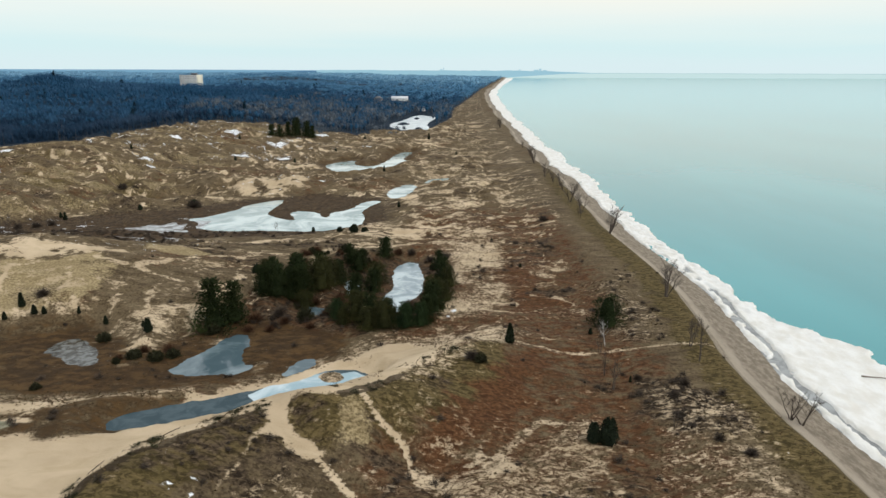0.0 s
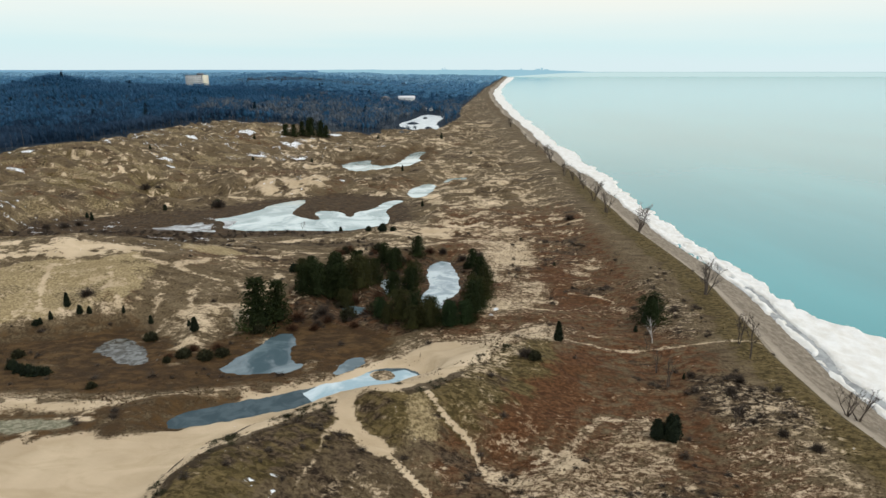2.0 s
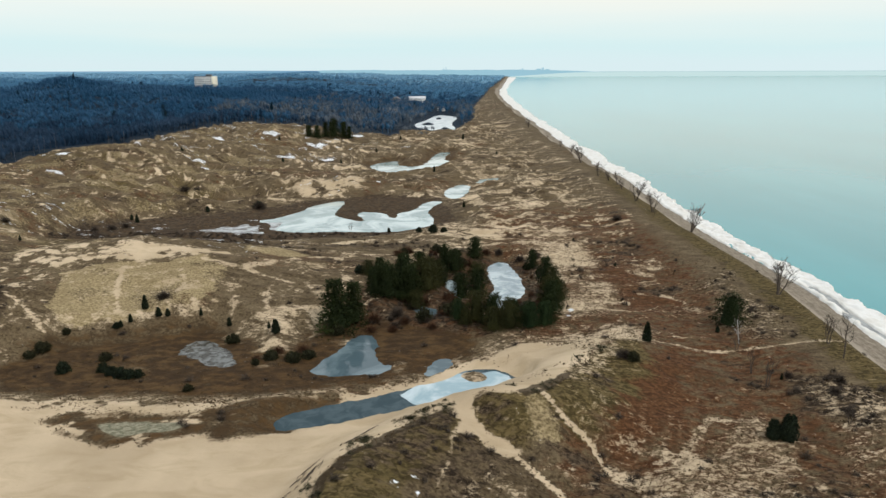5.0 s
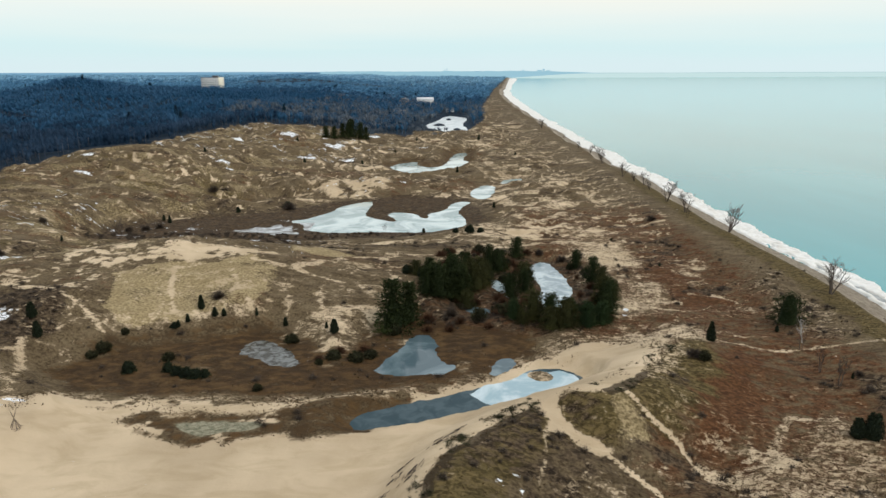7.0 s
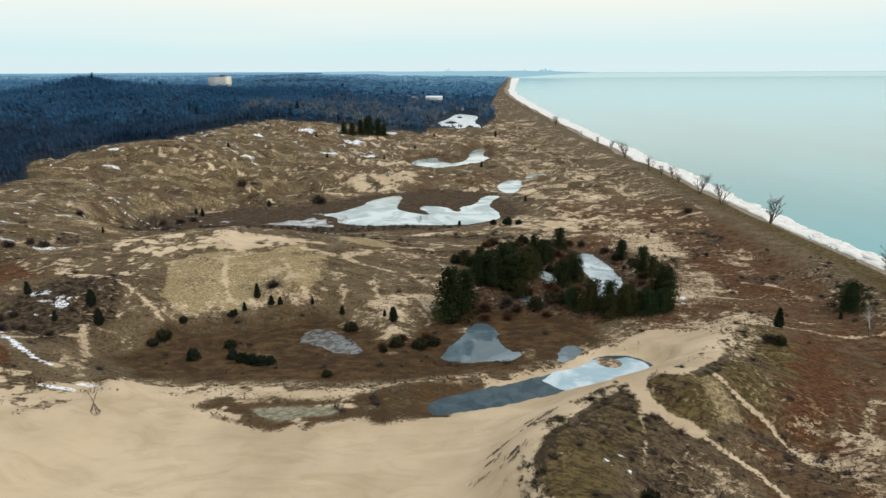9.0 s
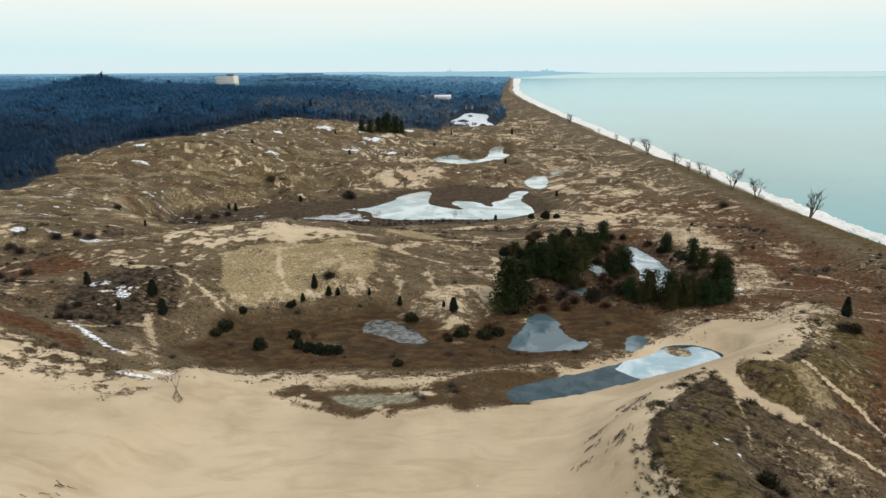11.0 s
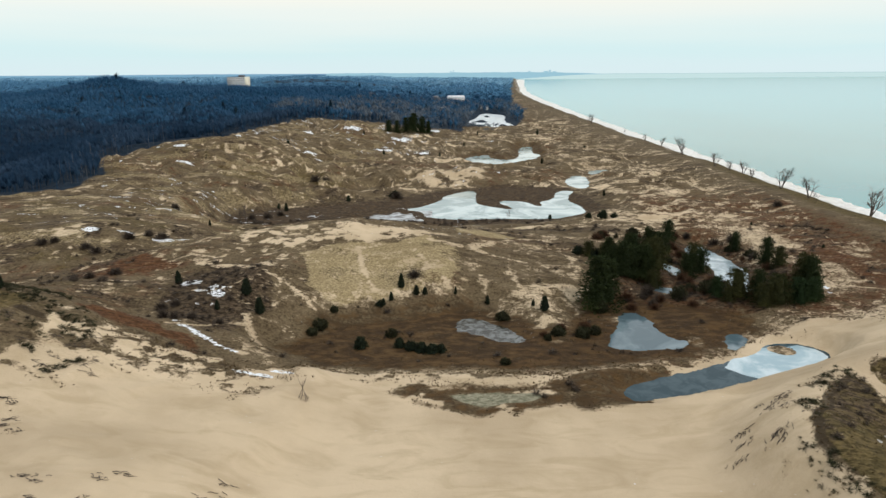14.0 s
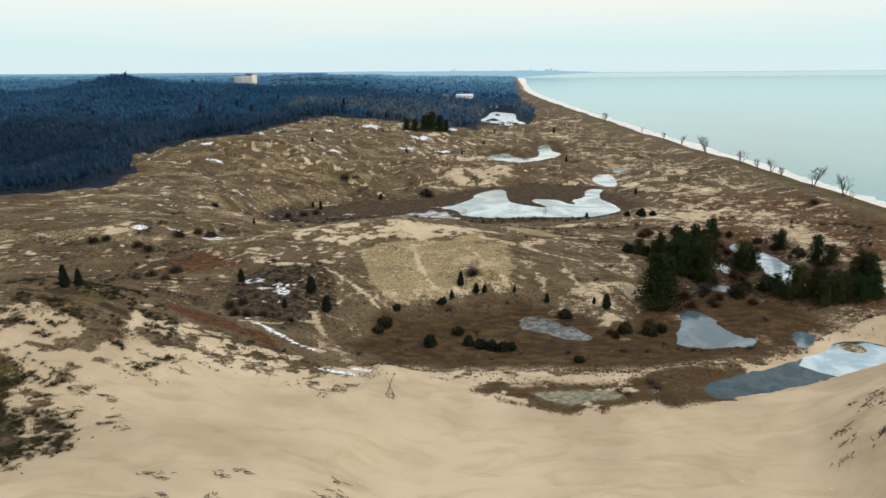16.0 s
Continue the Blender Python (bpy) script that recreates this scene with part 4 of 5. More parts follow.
def fans(p, d, size, width, k=3):
    """k narrow leaves or sprays at every point p along d."""
    p, d = np.repeat(p, k, 0), np.repeat(d, k, 0)
    n = len(p)
    size = np.repeat(np.broadcast_to(size, (n // k,)), k) * rng.uniform(0.7, 1.25, n)
    d = unit(d + rng.normal(0, 0.42, (n, 3)))
    side = unit(np.cross(d, rng.normal(0, 1, (n, 3)))) * (size * width)[:, None]
    tip = p + d * size[:, None]
    v = np.stack([p - side, p + side, tip + side * rng.uniform(-0.6, 0.6, (n, 1))], 1).reshape(-1, 3)
    return v, np.arange(3 * n).reshape(-1, 3)


def tube(points, radii, sides=5):
    points = np.asarray(points, float)
    rings = []
    for i, p in enumerate(points):
        d = unit(points[min(i + 1, len(points) - 1)] - points[max(i - 1, 0)])
        a = unit(np.cross(d, (0.31, 0.77, 0.12)))
        b = np.cross(d, a)
        t = np.arange(sides) * 2 * np.pi / sides
        rings.append(p + radii[i] * (np.cos(t)[:, None] * a + np.sin(t)[:, None] * b))
    v = np.concatenate(rings + [points[-1:]])
    f = []
    for i in range(len(points) - 1):
        for s in range(sides):
            a, b = i * sides + s, i * sides + (s + 1) % sides
            f += [(a, b, b + sides), (a, b + sides, a + sides)]
    last = (len(points) - 1) * sides
    f += [(last + s, last + (s + 1) % sides, len(v) - 1) for s in range(sides)]
    return v, np.array(f)


def join(parts):
    vs, fs, n = [], [], 0
    for v, f in parts:
        vs.append(v)
        fs.append(f + n)
        n += len(v)
    return np.concatenate(vs), np.concatenate(fs)


def core(levels, sides=9, rough=0.18):
    """A lumpy dark body from (z, radius) rings."""
    rings = []
    for z, r in levels:
        t = np.arange(sides) * 2 * np.pi / sides + rng.uniform(0, 1)
        rr = r * rng.uniform(1 - rough, 1 + rough, sides)
        rings.append(np.stack([rr * np.cos(t), rr * np.sin(t), z + rng.normal(0, 0.02, sides)], -1))
    v = np.concatenate(rings)
    f = []
    for i in range(len(levels) - 1):
        for s in range(sides):
            a, b = i * sides + s, i * sides + (s + 1) % sides
            f += [(a, b, b + sides), (a, b + sides, a + sides)]
    return v, np.array(f)


def pine_crown(spread_r=0.30, low=0.10, lean=0.75, boughs=64, leaves=34):
    """An open crown of ragged boughs, for a tree 1 high."""
    p, d = [], []
    for k in range(boughs):
        z = low + (0.97 - low) * ((k + rng.random()) / boughs) ** 1.15
        reach = spread_r * (1 - (z - low) / (1.03 - low)) ** lean + 0.015
        a = 2.4 * k + rng.normal(0, 0.4)
        out = np.array([math.cos(a), math.sin(a), 0])
        c = out * reach * rng.uniform(0.45, 1.0) + np.array([0, 0, z])
        q = rng.normal(0, 1, (leaves, 3)) * np.array([0.050, 0.050, 0.024]) * (0.7 + 0.9 * reach / spread_r)
        p.append(c + q + out * np.abs(rng.normal(0, 0.03, (leaves, 1))))
        d.append(unit(out * 0.9 + q * 9 + np.array([0, 0, 0.35])))
    p.append(np.tile([0, 0, 0.93], (6, 1))), d.append(np.tile([0, 0, 1.0], (6, 1)))
    p, d = np.concatenate(p), np.concatenate(d)
    leaf = fans(p, d, np.full(len(p), 0.048), 0.26, 2)
    body = core([(z, 0.55 * spread_r * (1 - ((z - low) / (1.0 - low))) ** lean + 0.004) for z in np.linspace(low + 0.03, 0.90, 6)])
    return join([leaf, body])


def cedar_crown(r=0.22, round_top=0.0):
    """A dense tight crown that narrows upwards."""
    n = 520
    z = rng.uniform(0.03, 0.98, n)
    prof = r * np.minimum(1, 0.55 + 3.0 * z) * (1 - z) ** (0.75 - 0.4 * round_top) + 0.01
    a = rng.uniform(0, 2 * np.pi, n)
    out = np.stack([np.cos(a), np.sin(a), 0 * a], -1)
    p = out * (prof * rng.uniform(0.72, 1.05, n))[:, None] + np.stack([0 * z, 0 * z, z * 0.93], -1)
    leaf = fans(p, unit(out * 0.55 + np.array([0, 0, 1.0])), np.full(n, 0.085), 0.28, 2)
    zz = np.linspace(0.02, 0.95, 7)
    body = core([(q * 0.93, 0.85 * (r * min(1, 0.55 + 3.0 * q) * (1 - q) ** (0.75 - 0.4 * round_top)) + 0.004) for q in zz], 10, 0.12)
    return join([leaf, body])


def bush_crown(dense=260, flat=0.8):
    """A rounded bush, about 1 high and 1.2 wide."""
    n = dense
    v = unit(rng.normal(0, 1, (n, 3)))
    v[:, 2] = np.abs(v[:, 2])
    lump = 1 + 0.25 * np.sin(3 * np.arctan2(v[:, 1], v[:, 0]) + rng.uniform(0, 6)) * (1 - v[:, 2])
    p = v * np.array([0.58, 0.58, flat]) * (rng.uniform(0.45, 0.95, n) * lump)[:, None]
    leaf = fans(p, unit(v + np.array([0, 0, 0.5])), np.full(n, 0.22), 0.22, 2)
    body = core([(0.0, 0.40), (0.2, 0.46), (0.42, 0.40), (0.6, 0.24), (0.7, 0.06)], 9, 0.2)
    return join([leaf, body])


def twig_bush(n=70):
    v = unit(rng.normal(0, 1, (n, 3)) * np.array([1, 1, 0.6]) + np.array([0, 0, 0.9]))
    p = v * np.array([0.35, 0.35, 0.45]) * rng.uniform(0.0, 1.0, (n, 1))
    return fans(p, v, np.full(n, 0.55), 0.035, 2)


def branch_set(stems=1, limbs=11, lean=0.0, spread_a=0.6):
    """A leafless tree 1 high: its stem pieces, limbs and twigs as separate meshes."""
    stem_parts, limb_parts, tips = [], [], []
    for k in range(stems):
        ang = rng.uniform(0, 6.3)
        tilt = (0.05 if stems == 1 else rng.uniform(0.15, 0.42) if stems > 2 else 0.12)
        top = np.array([math.cos(ang) * tilt + lean, math.sin(ang) * tilt, rng.uniform(0.72, 0.9)])
        pts = [top * t + np.array([rng.normal(0, 0.012), rng.normal(0, 0.012), 0]) * (0 < t) + np.array([math.cos(ang), math.sin(ang), 0]) * 0.03 * (stems > 1) for t in (0, 0.2, 0.42, 0.64, 0.84, 1.0)]
        stem_parts.append(tube(pts, [0.020, 0.016, 0.013, 0.010, 0.006, 0.003], 6))
        for j in range(limbs):
            t = rng.uniform(0.25, 0.97)
            base = np.array([np.interp(t, (0, 0.2, 0.42, 0.64, 0.84, 1.0), [q[c] for q in pts]) for c in range(3)])
            a = rng.uniform(0, 6.3)
            way = unit(np.array([math.cos(a) * spread_a, math.sin(a) * spread_a, rng.uniform(0.55, 1.1)]))
            length = rng.uniform(0.16, 0.34) * (1.15 - 0.5 * t)
            mid = base + way * length * 0.5 + rng.normal(0, 0.012, 3)
            end = base + way * length + np.array([0, 0, 0.03])
            limb_parts.append(tube([base, mid, end], [0.0065, 0.004, 0.0018], 4))
            for q in (mid, 0.5 * (mid + end), end, 0.7 * end + 0.3 * mid):
                tips.append((q, way))
    p = np.array([q for q, _ in tips])
    d = np.array([w for _, w in tips])
    twigs = fans(p, unit(d + np.array([0, 0, 0.3])), np.full(len(p), 0.115), 0.016 if stems == 5 else 0.028, 6 if stems == 5 else 3)
    return join(stem_parts), join(limb_parts), twigs


def make_thing(name, parts, label, category, group=""):
    """A thing of unit height from (part name, points and triangles, material); the thing's own object is an empty at its base."""
    top = new(name)
    for pname, (v, f), mat in parts:
        ob = piece(pname, v, f, mat, top)
        if pname in ("twig_haze", "branching"):
            tagged(ob, kind="stuff")
    return tagged(top, label, category, group)


def stand(proto, x, y, high, turn, wide=1.0, sink=0.0, label=""):
    m = Matrix.LocRotScale((x, y, ground_z(x, y) - 0.03 * high * 0.5 - sink), Euler((rng.normal(0, 0.02), rng.normal(0, 0.02), turn)), (high * wide, high * wide, high))
    ob = copy_thing(proto, m)
    if label:
        ob["label"] = label
    return ob


def retire(protos):
    for ob in protos:
        for o in list(ob.children_recursive) + [ob]:
            bpy.data.objects.remove(o)


TRUNK = tube([(0, 0, -0.06), (0, 0, 0.3), (0.01, 0, 0.6), (0, 0, 0.93)], [0.022, 0.017, 0.011, 0.003], 7)
pines = [make_thing("pine_tree", [("trunk", TRUNK, BARK), ("crown", pine_crown(r, lo, le), mat)], "dark green pine in the wet hollow", "pine tree", "pines round the hollow")
         for r, lo, le, mat in ((0.31, 0.05, 0.58, NEEDLE), (0.36, 0.04, 0.46, NEEDLE), (0.31, 0.05, 1.0, NEEDLE), (0.36, 0.03, 0.50, NEEDLE_LIGHT), (0.42, 0.04, 0.38, NEEDLE_OLIVE))]
PINES = [  # x, y, height, kind
    (-51.7, 144.5, 12.5, 2), (-48.6, 148.5, 11.2, 2), (-44.0, 168.0, 7.5, 2), (-41.5, 161.0, 9.5, 1), (-38.2, 163.5, 9.0, 0), (-37.5, 168.0, 9.2, 1),
    (-35.9, 164.2, 10.3, 0), (-32.1, 168.4, 9.3, 4), (-28.5, 178.6, 8.8, 0), (-47.6, 174.5, 4.6, 4), (-44, 172, 5.0, 4), (-24.3, 187.6, 7.2, 1), (-17.7, 201.5, 7.0, 0),
    (-16.1, 143.4, 7.6, 1), (-19.7, 145.9, 7.6, 4), (-12.4, 142.6, 6.5, 3), (-8.4, 142.0, 6.6, 3), (-2.4, 148.0, 9.3, 1), (0.1, 175.0, 9.0, 0),
    (1.6, 170.6, 5.6, 4), (-18.5, 171.6, 8.0, 1), (-18.1, 178.3, 7.5, 4), (-34.5, 160.0, 6.0, 4), (-3.8, 143.8, 7.4, 2), 
    (-44.5, 160.0, 8.5, 0), (-38.0, 170.4, 8.4, 0), (-34.1, 182.4, 7.4, 1), (-1.5, 191.3, 6.2, 0), (-24.2, 146.3, 5.4, 3), (-23.0, 168.0, 7.0, 0),
    (0.5, 156.0, 6.5, 4), (-30.5, 174.0, 8.0, 4), (-27.0, 190.5, 6.8, 0), (-41.0, 164.0, 9.0, 0),
    (-16.4, 140.2, 6.2, 4), (-8.2, 140.4, 6.4, 3), (-12.9, 141.1, 7.0, 4), (-2.5, 150.5, 8.6, 4), (-22.5, 143.8, 4.6, 4), (-5.0, 141.6, 5.6, 3),
]
for x, y, hgt, k in PINES:
    stand(pines[k], x, y, hgt * rng.uniform(0.80, 1.0), rng.uniform(0, 6.3), rng.uniform(0.82, 1.08))
for x, y, hgt in [(-125.2, 500, 9.3), (-119, 498.6, 9.3), (-112.8, 499, 10.5), (-106.7, 498.4, 11.8), (-101.4, 507.4, 10.7), (-96.4, 505.1, 9.4), (-110, 512, 11)]:
    ob = stand(pines[int(rng.integers(0, 3))], x, y, hgt * rng.uniform(0.9, 1.2), rng.uniform(0, 6.3), 0.85, 0, "dark pine in a clump before the woods")
    ob["group"] = "pines before the woods"
retire(pines)

oak_pine = make_thing("pine_tree", [("trunk", TRUNK, BARK), ("crown", pine_crown(0.50, 0.02, 0.30), NEEDLE)], "broad round-headed dark pine on the foredune", "pine tree")
stand(oak_pine, 36.0, 140.6, 6.9, 1.0, 1.05)
retire([oak_pine])

cedars = [make_thing("red_cedar", [("trunk", TRUNK, BARK), ("crown", cedar_crown(r, t), CEDAR_LEAF)], "small dark red cedar standing in dune grass", "cedar", "cedars in the dunes")
          for r, t in ((0.22, 0.0), (0.28, 0.5), (0.34, 0.9))]
CEDARS = [
    (13.4, 126.3, 4.4, 0), (22.9, 91.9, 3.5, 2), (25.0, 91.7, 4.5, 2), (-162.7, 107.4, 4.0, 0), (-161.2, 109.0, 3.3, 0), (-142.6, 138.0, 3.0, 1), (-127.2, 134.0, 3.6, 1),
    (-123.2, 128.7, 3.6, 1), (-131.1, 127.0, 2.1, 1), (-95.8, 146.2, 3.6, 0), (-97.8, 142.7, 2.1, 1), (-92.3, 144.8, 2.4, 1), (-90.4, 145.3, 2.0, 1), (-83.5, 147.1, 1.9, 0),
    (-76.4, 144.8, 2.2, 1), (-146.7, 258.2, 3.4, 0), (-125.0, 275.4, 2.6, 2), (-156.7, 200.5, 1.9, 0), (-47.4, 241.7, 1.9, 2), (-18.8, 281.2, 2.7, 0), (-32.5, 368.7, 3.5, 0),
    (-12.0, 539.4, 5.0, 0), (-64.4, 139.0, 3.4, 1), (33.6, 111.6, 1.3, 0), (31.6, 136.1, 1.5, 2), (-99.5, 141.3, 1.7, 1), (-66.5, 141.5, 1.6, 1), (22.0, 187.0, 1.1, 2),
    (-150.5, 262.0, 2.4, 1), (-120, 392, 3, 1), (-88, 402, 3, 1), (-140, 470, 4, 0), (-72, 455, 3, 0), (-170, 372, 3, 1), (16, 220, 1.2, 2), (-60, 520, 4, 0), (8, 455, 2, 2),
]
for x, y, hgt, k in CEDARS:
    stand(cedars[k], x, y, hgt, rng.uniform(0, 6.3), rng.uniform(0.9, 1.1))
retire(cedars)

bushes = [make_thing("shrub", [("crown", twig_bush(260) if mat in (GREY_TWIG, RUST_TWIG) else bush_crown(420), mat)], lab, "shrub", "shrubs on the wet ground")
          for mat, lab in ((CEDAR_LEAF, "low dark evergreen shrub on wet ground"), (SHRUB_LEAF, "olive brown shrub at the pond's edge"), (RUST_TWIG, "rusty leafless shrub at the pond's edge"), (GREY_TWIG, "grey leafless bush in dune grass"))]
BUSHES = [
    (-102.4, 122.3, 2.9, 0), (-94.8, 122.8, 2.3, 0), (-92.7, 121.5, 2.2, 0), (-90.6, 120.7, 2.3, 0), (-88.4, 120.1, 2.2, 0), (-86.8, 120.3, 2.0, 0), (-96.8, 128.0, 2.2, 1),
    (-111.8, 131.7, 2.6, 1), (-109.7, 137.6, 1.7, 1), (-73.5, 137.8, 2.4, 1), (-63.0, 128.7, 2.3, 1), (-58.2, 127.6, 2.6, 1), (-75.0, 114.5, 1.5, 1), (-100.3, 141.0, 1.6, 0),
    (-35.9, 229.9, 2.0, 0), (-31.0, 230.0, 3.2, 0), (-27.3, 229.4, 2.0, 0), (-105.7, 284.2, 4.7, 3), (36.8, 245.6, 3.0, 3), (-24.2, 150.0, 4.0, 1), (-31.9, 148.6, 3.6, 1), (-65.5, 126.0, 1.6, 1),
    (5.3, 113.4, 2.4, 3), (6.8, 112.7, 2.2, 1), (-36.5, 147.5, 2.4, 2), (-28, 152.5, 2.6, 2), (-44, 144, 2.2, 2), (-20, 160, 3.0, 2), (-26, 164, 3.2, 2), (-12, 150, 2.6, 1), (-6, 154, 2.4, 2),
    (-39, 143.5, 2.0, 2), (-30, 144.5, 2.0, 2), (-10, 207, 3.0, 3), (-4, 200, 3.0, 3), (-14, 206, 2.6, 2), (0, 182, 2.4, 3), (-20, 192, 3.0, 2), (-27, 156, 3.0, 1), (-3, 164, 2.2, 3),
    (-93, 150, 2.6, 3), (-139, 120, 2.6, 3), (-136.5, 119, 2.2, 3), (-134, 121, 2.0, 3), (-156, 243, 3.2, 3), (-151, 246, 3.0, 3), (-147, 249, 3.0, 3), (-143, 300, 4.0, 3), (-139, 303, 3.4, 3),
    (-106.8, 286.5, 3.4, 0), (39, 104, 1.8, 3), (42, 108, 2.0, 3), (38, 98, 1.6, 3), (41, 90, 1.8, 3), (35, 112, 1.6, 3), (44, 86, 1.6, 3), (-62, 131, 2.0, 2), (-66, 128, 1.6, 2), (-113, 129, 1.8, 1), (-163, 141, 2.4, 3), (-170, 176, 2.8, 3), (-166, 179, 2.6, 3),
    (-141.7, 126.1, 2.6, 3), (-139.5, 127.5, 2.2, 3), (-158.9, 143.9, 2.4, 3), (-162.7, 179.3, 3.0, 3), (-174.8, 167.2, 2.6, 3), (-178, 169, 2.4, 3), (-189.8, 169.6, 2.6, 3), (-187, 171, 2.2, 3), (-128.7, 120.5, 1.6, 3), (-176.3, 224.9, 3.0, 3),
    (-29.5, 67.5, 2.2, 1), (-28.2, 66.6, 1.8, 3), (-55.5, 129.5, 2.2, 1), (-57, 132, 2.4, 2), (-51.5, 142, 3.0, 1), (-46, 174, 3.0, 0), (-50, 176, 2.6, 0), (-42, 178, 2.6, 1),
]
for k in range(90):   # thicket between the pines
    x, y = rng.uniform(-44, 1), rng.uniform(142, 200)
    if min(float(shape_gap(np.array([x]), np.array([y]), POND_OUTLINES[q])[0]) for q in ("wood", "glade", "thicket", "mirror")) > 0.8 and x > -52 + 0.12 * (y - 142):
        BUSHES.append((x, y, rng.uniform(1.4, 3.2), (1, 2, 3, 2, 2)[k % 5]))
for x, y, hgt, k in BUSHES:
    stand(bushes[k], x, y, hgt, rng.uniform(0, 6.3), rng.uniform(0.8, 1.15), 0.05)
retire(bushes)

bare = []
for stems, limbs, lean, bark, lab in ((1, 13, 0.03, BARK, "bare dark tree on the foredune"), (1, 16, -0.04, BARK, "bare dark tree on the foredune"), (4, 6, 0.05, BARK, "clump of bare stems leaning over the beach"),
                                      (2, 9, 0.0, BIRCH, "white-stemmed bare birch beside a dark pine"), (2, 9, 0.0, BARK, "slim bare sapling in dune grass"), (5, 9, 0.0, BARK, "spreading many-stemmed bare tree on the beach ridge")):
    st, li, tw = branch_set(stems, limbs, lean, 0.9 if stems == 5 else 0.6)
    bare.append(make_thing("bare_tree", [("trunk", st, bark), ("branching", li, bark), ("twig_haze", tw, PALE_TWIG if stems == 5 else GREY_TWIG)], lab, "tree", "bare trees"))
BARE = [
    (48.0, 117.6, 8.7, 0), (48.5, 124.1, 6.3, 4), (50.5, 128.0, 6.0, 4), (53.5, 155.5, 9.0, 5), (58.6, 103.2, 5.6, 2), (59.8, 101.8, 6.0, 2), (30.1, 109.7, 6.4, 4), (30.0, 115.7, 5.4, 4), (36.2, 94.8, 3.6, 4),
    (55, 220, 9.6, 5), (52, 253, 8.6, 5), (51.8, 275, 9.6, 5), (54.5, 317, 6.4, 5), (53.3, 329, 5.6, 5), (51, 343, 7.6, 5), (52.3, 393, 11.0, 5), (52, 640, 10.0, 5), (54, 306, 5.0, 5), (55.7, 445, 6.4, 5), (54.8, 477, 5.6, 5),
    (-157.7, 241.0, 7.0, 4), (-159.8, 241.1, 5.9, 4), (-131.0, 362.8, 6.2, 1), (33.0, 128.1, 6.2, 3), (31.0, 125.0, 4.0, 4), (50, 245, 4.5, 4), (-62, 246, 4.0, 4), (52, 520, 6, 1),
]
for x, y, hgt, k in BARE:
    stand(bare[k], x, y, hgt, rng.uniform(0, 6.3), rng.uniform(0.95, 1.2))
retire(bare)


# ---- the leafless woods: too many trees to count ----
def wood_tree(twigs, width, length=0.16):
    """A bare wood tree 1 high: a trunk, a thin core of limbs and a rounded haze of fine twigs."""
    parts = [tube([(0, 0, -0.05), (0, 0.01, 0.6)], [0.016, 0.006], 3)]
    if twigs > 40:
        parts.append(core([(0.30, 0.03), (0.52, 0.10), (0.74, 0.02)], 4, 0.4))
    lobes = np.stack([rng.normal(0, 0.11, 5), rng.normal(0, 0.11, 5), rng.uniform(0.46, 0.76, 5)], -1)
    v = unit(rng.normal(0, 1, (twigs, 3)))
    c = lobes[rng.integers(0, 5, twigs)] + v * np.array([0.15, 0.15, 0.14]) * rng.uniform(0.15, 1.0, (twigs, 1)) ** 0.5
    parts.append(fans(c, unit(v * 0.7 + rng.normal(0, 0.3, v.shape) + np.array([0, 0, 0.7])), np.full(twigs, length), width, 1))
    return join(parts)


def scatter(kinds, x, y, high, wide):
    """Many turned copies of a few shapes in one mesh."""
    z = height(x, y)
    pick, turn = rng.integers(0, len(kinds), len(x)), rng.uniform(0, 6.3, len(x))
    vs, fs, n = [], [], 0
    for k, (v, f) in enumerate(kinds):
        m = np.where(pick == k)[0]
        if not len(m):
            continue
        c, s = np.cos(turn[m])[:, None], np.sin(turn[m])[:, None]
        sx, sz = (high[m] * wide[m])[:, None], high[m][:, None]
        out = np.stack([(v[:, 0] * c - v[:, 1] * s) * sx + x[m][:, None], (v[:, 0] * s + v[:, 1] * c) * sx + y[m][:, None], v[:, 2] * sz + z[m][:, None]], -1)
        vs.append(out.reshape(-1, 3))
        fs.append((f[None] + (np.arange(len(m)) * len(v))[:, None, None]).reshape(-1, 3) + n)
        n += out.shape[0] * out.shape[1]
    return np.concatenate(vs), np.concatenate(fs)


def wood_places(y0, y1, step, deep=-1.5):
    xs, ys = np.meshgrid(np.arange(-130 - 0.70 * y1, 700, step), np.arange(y0, y1, step))
    x = (xs + rng.uniform(-0.48, 0.48, xs.shape) * step).ravel()
    y = (ys + rng.uniform(-0.48, 0.48, ys.shape) * step).ravel()
    m = (x > -150 - 0.70 * y) & (woods_gap(x, y) < deep)
    for name in ("far", "sliver"):
        m &= shape_gap(x, y, POND_OUTLINES[name]) > 5
    m &= ~((x > -72) & (x < 5) & (y < 700))
    return x[m], y[m]


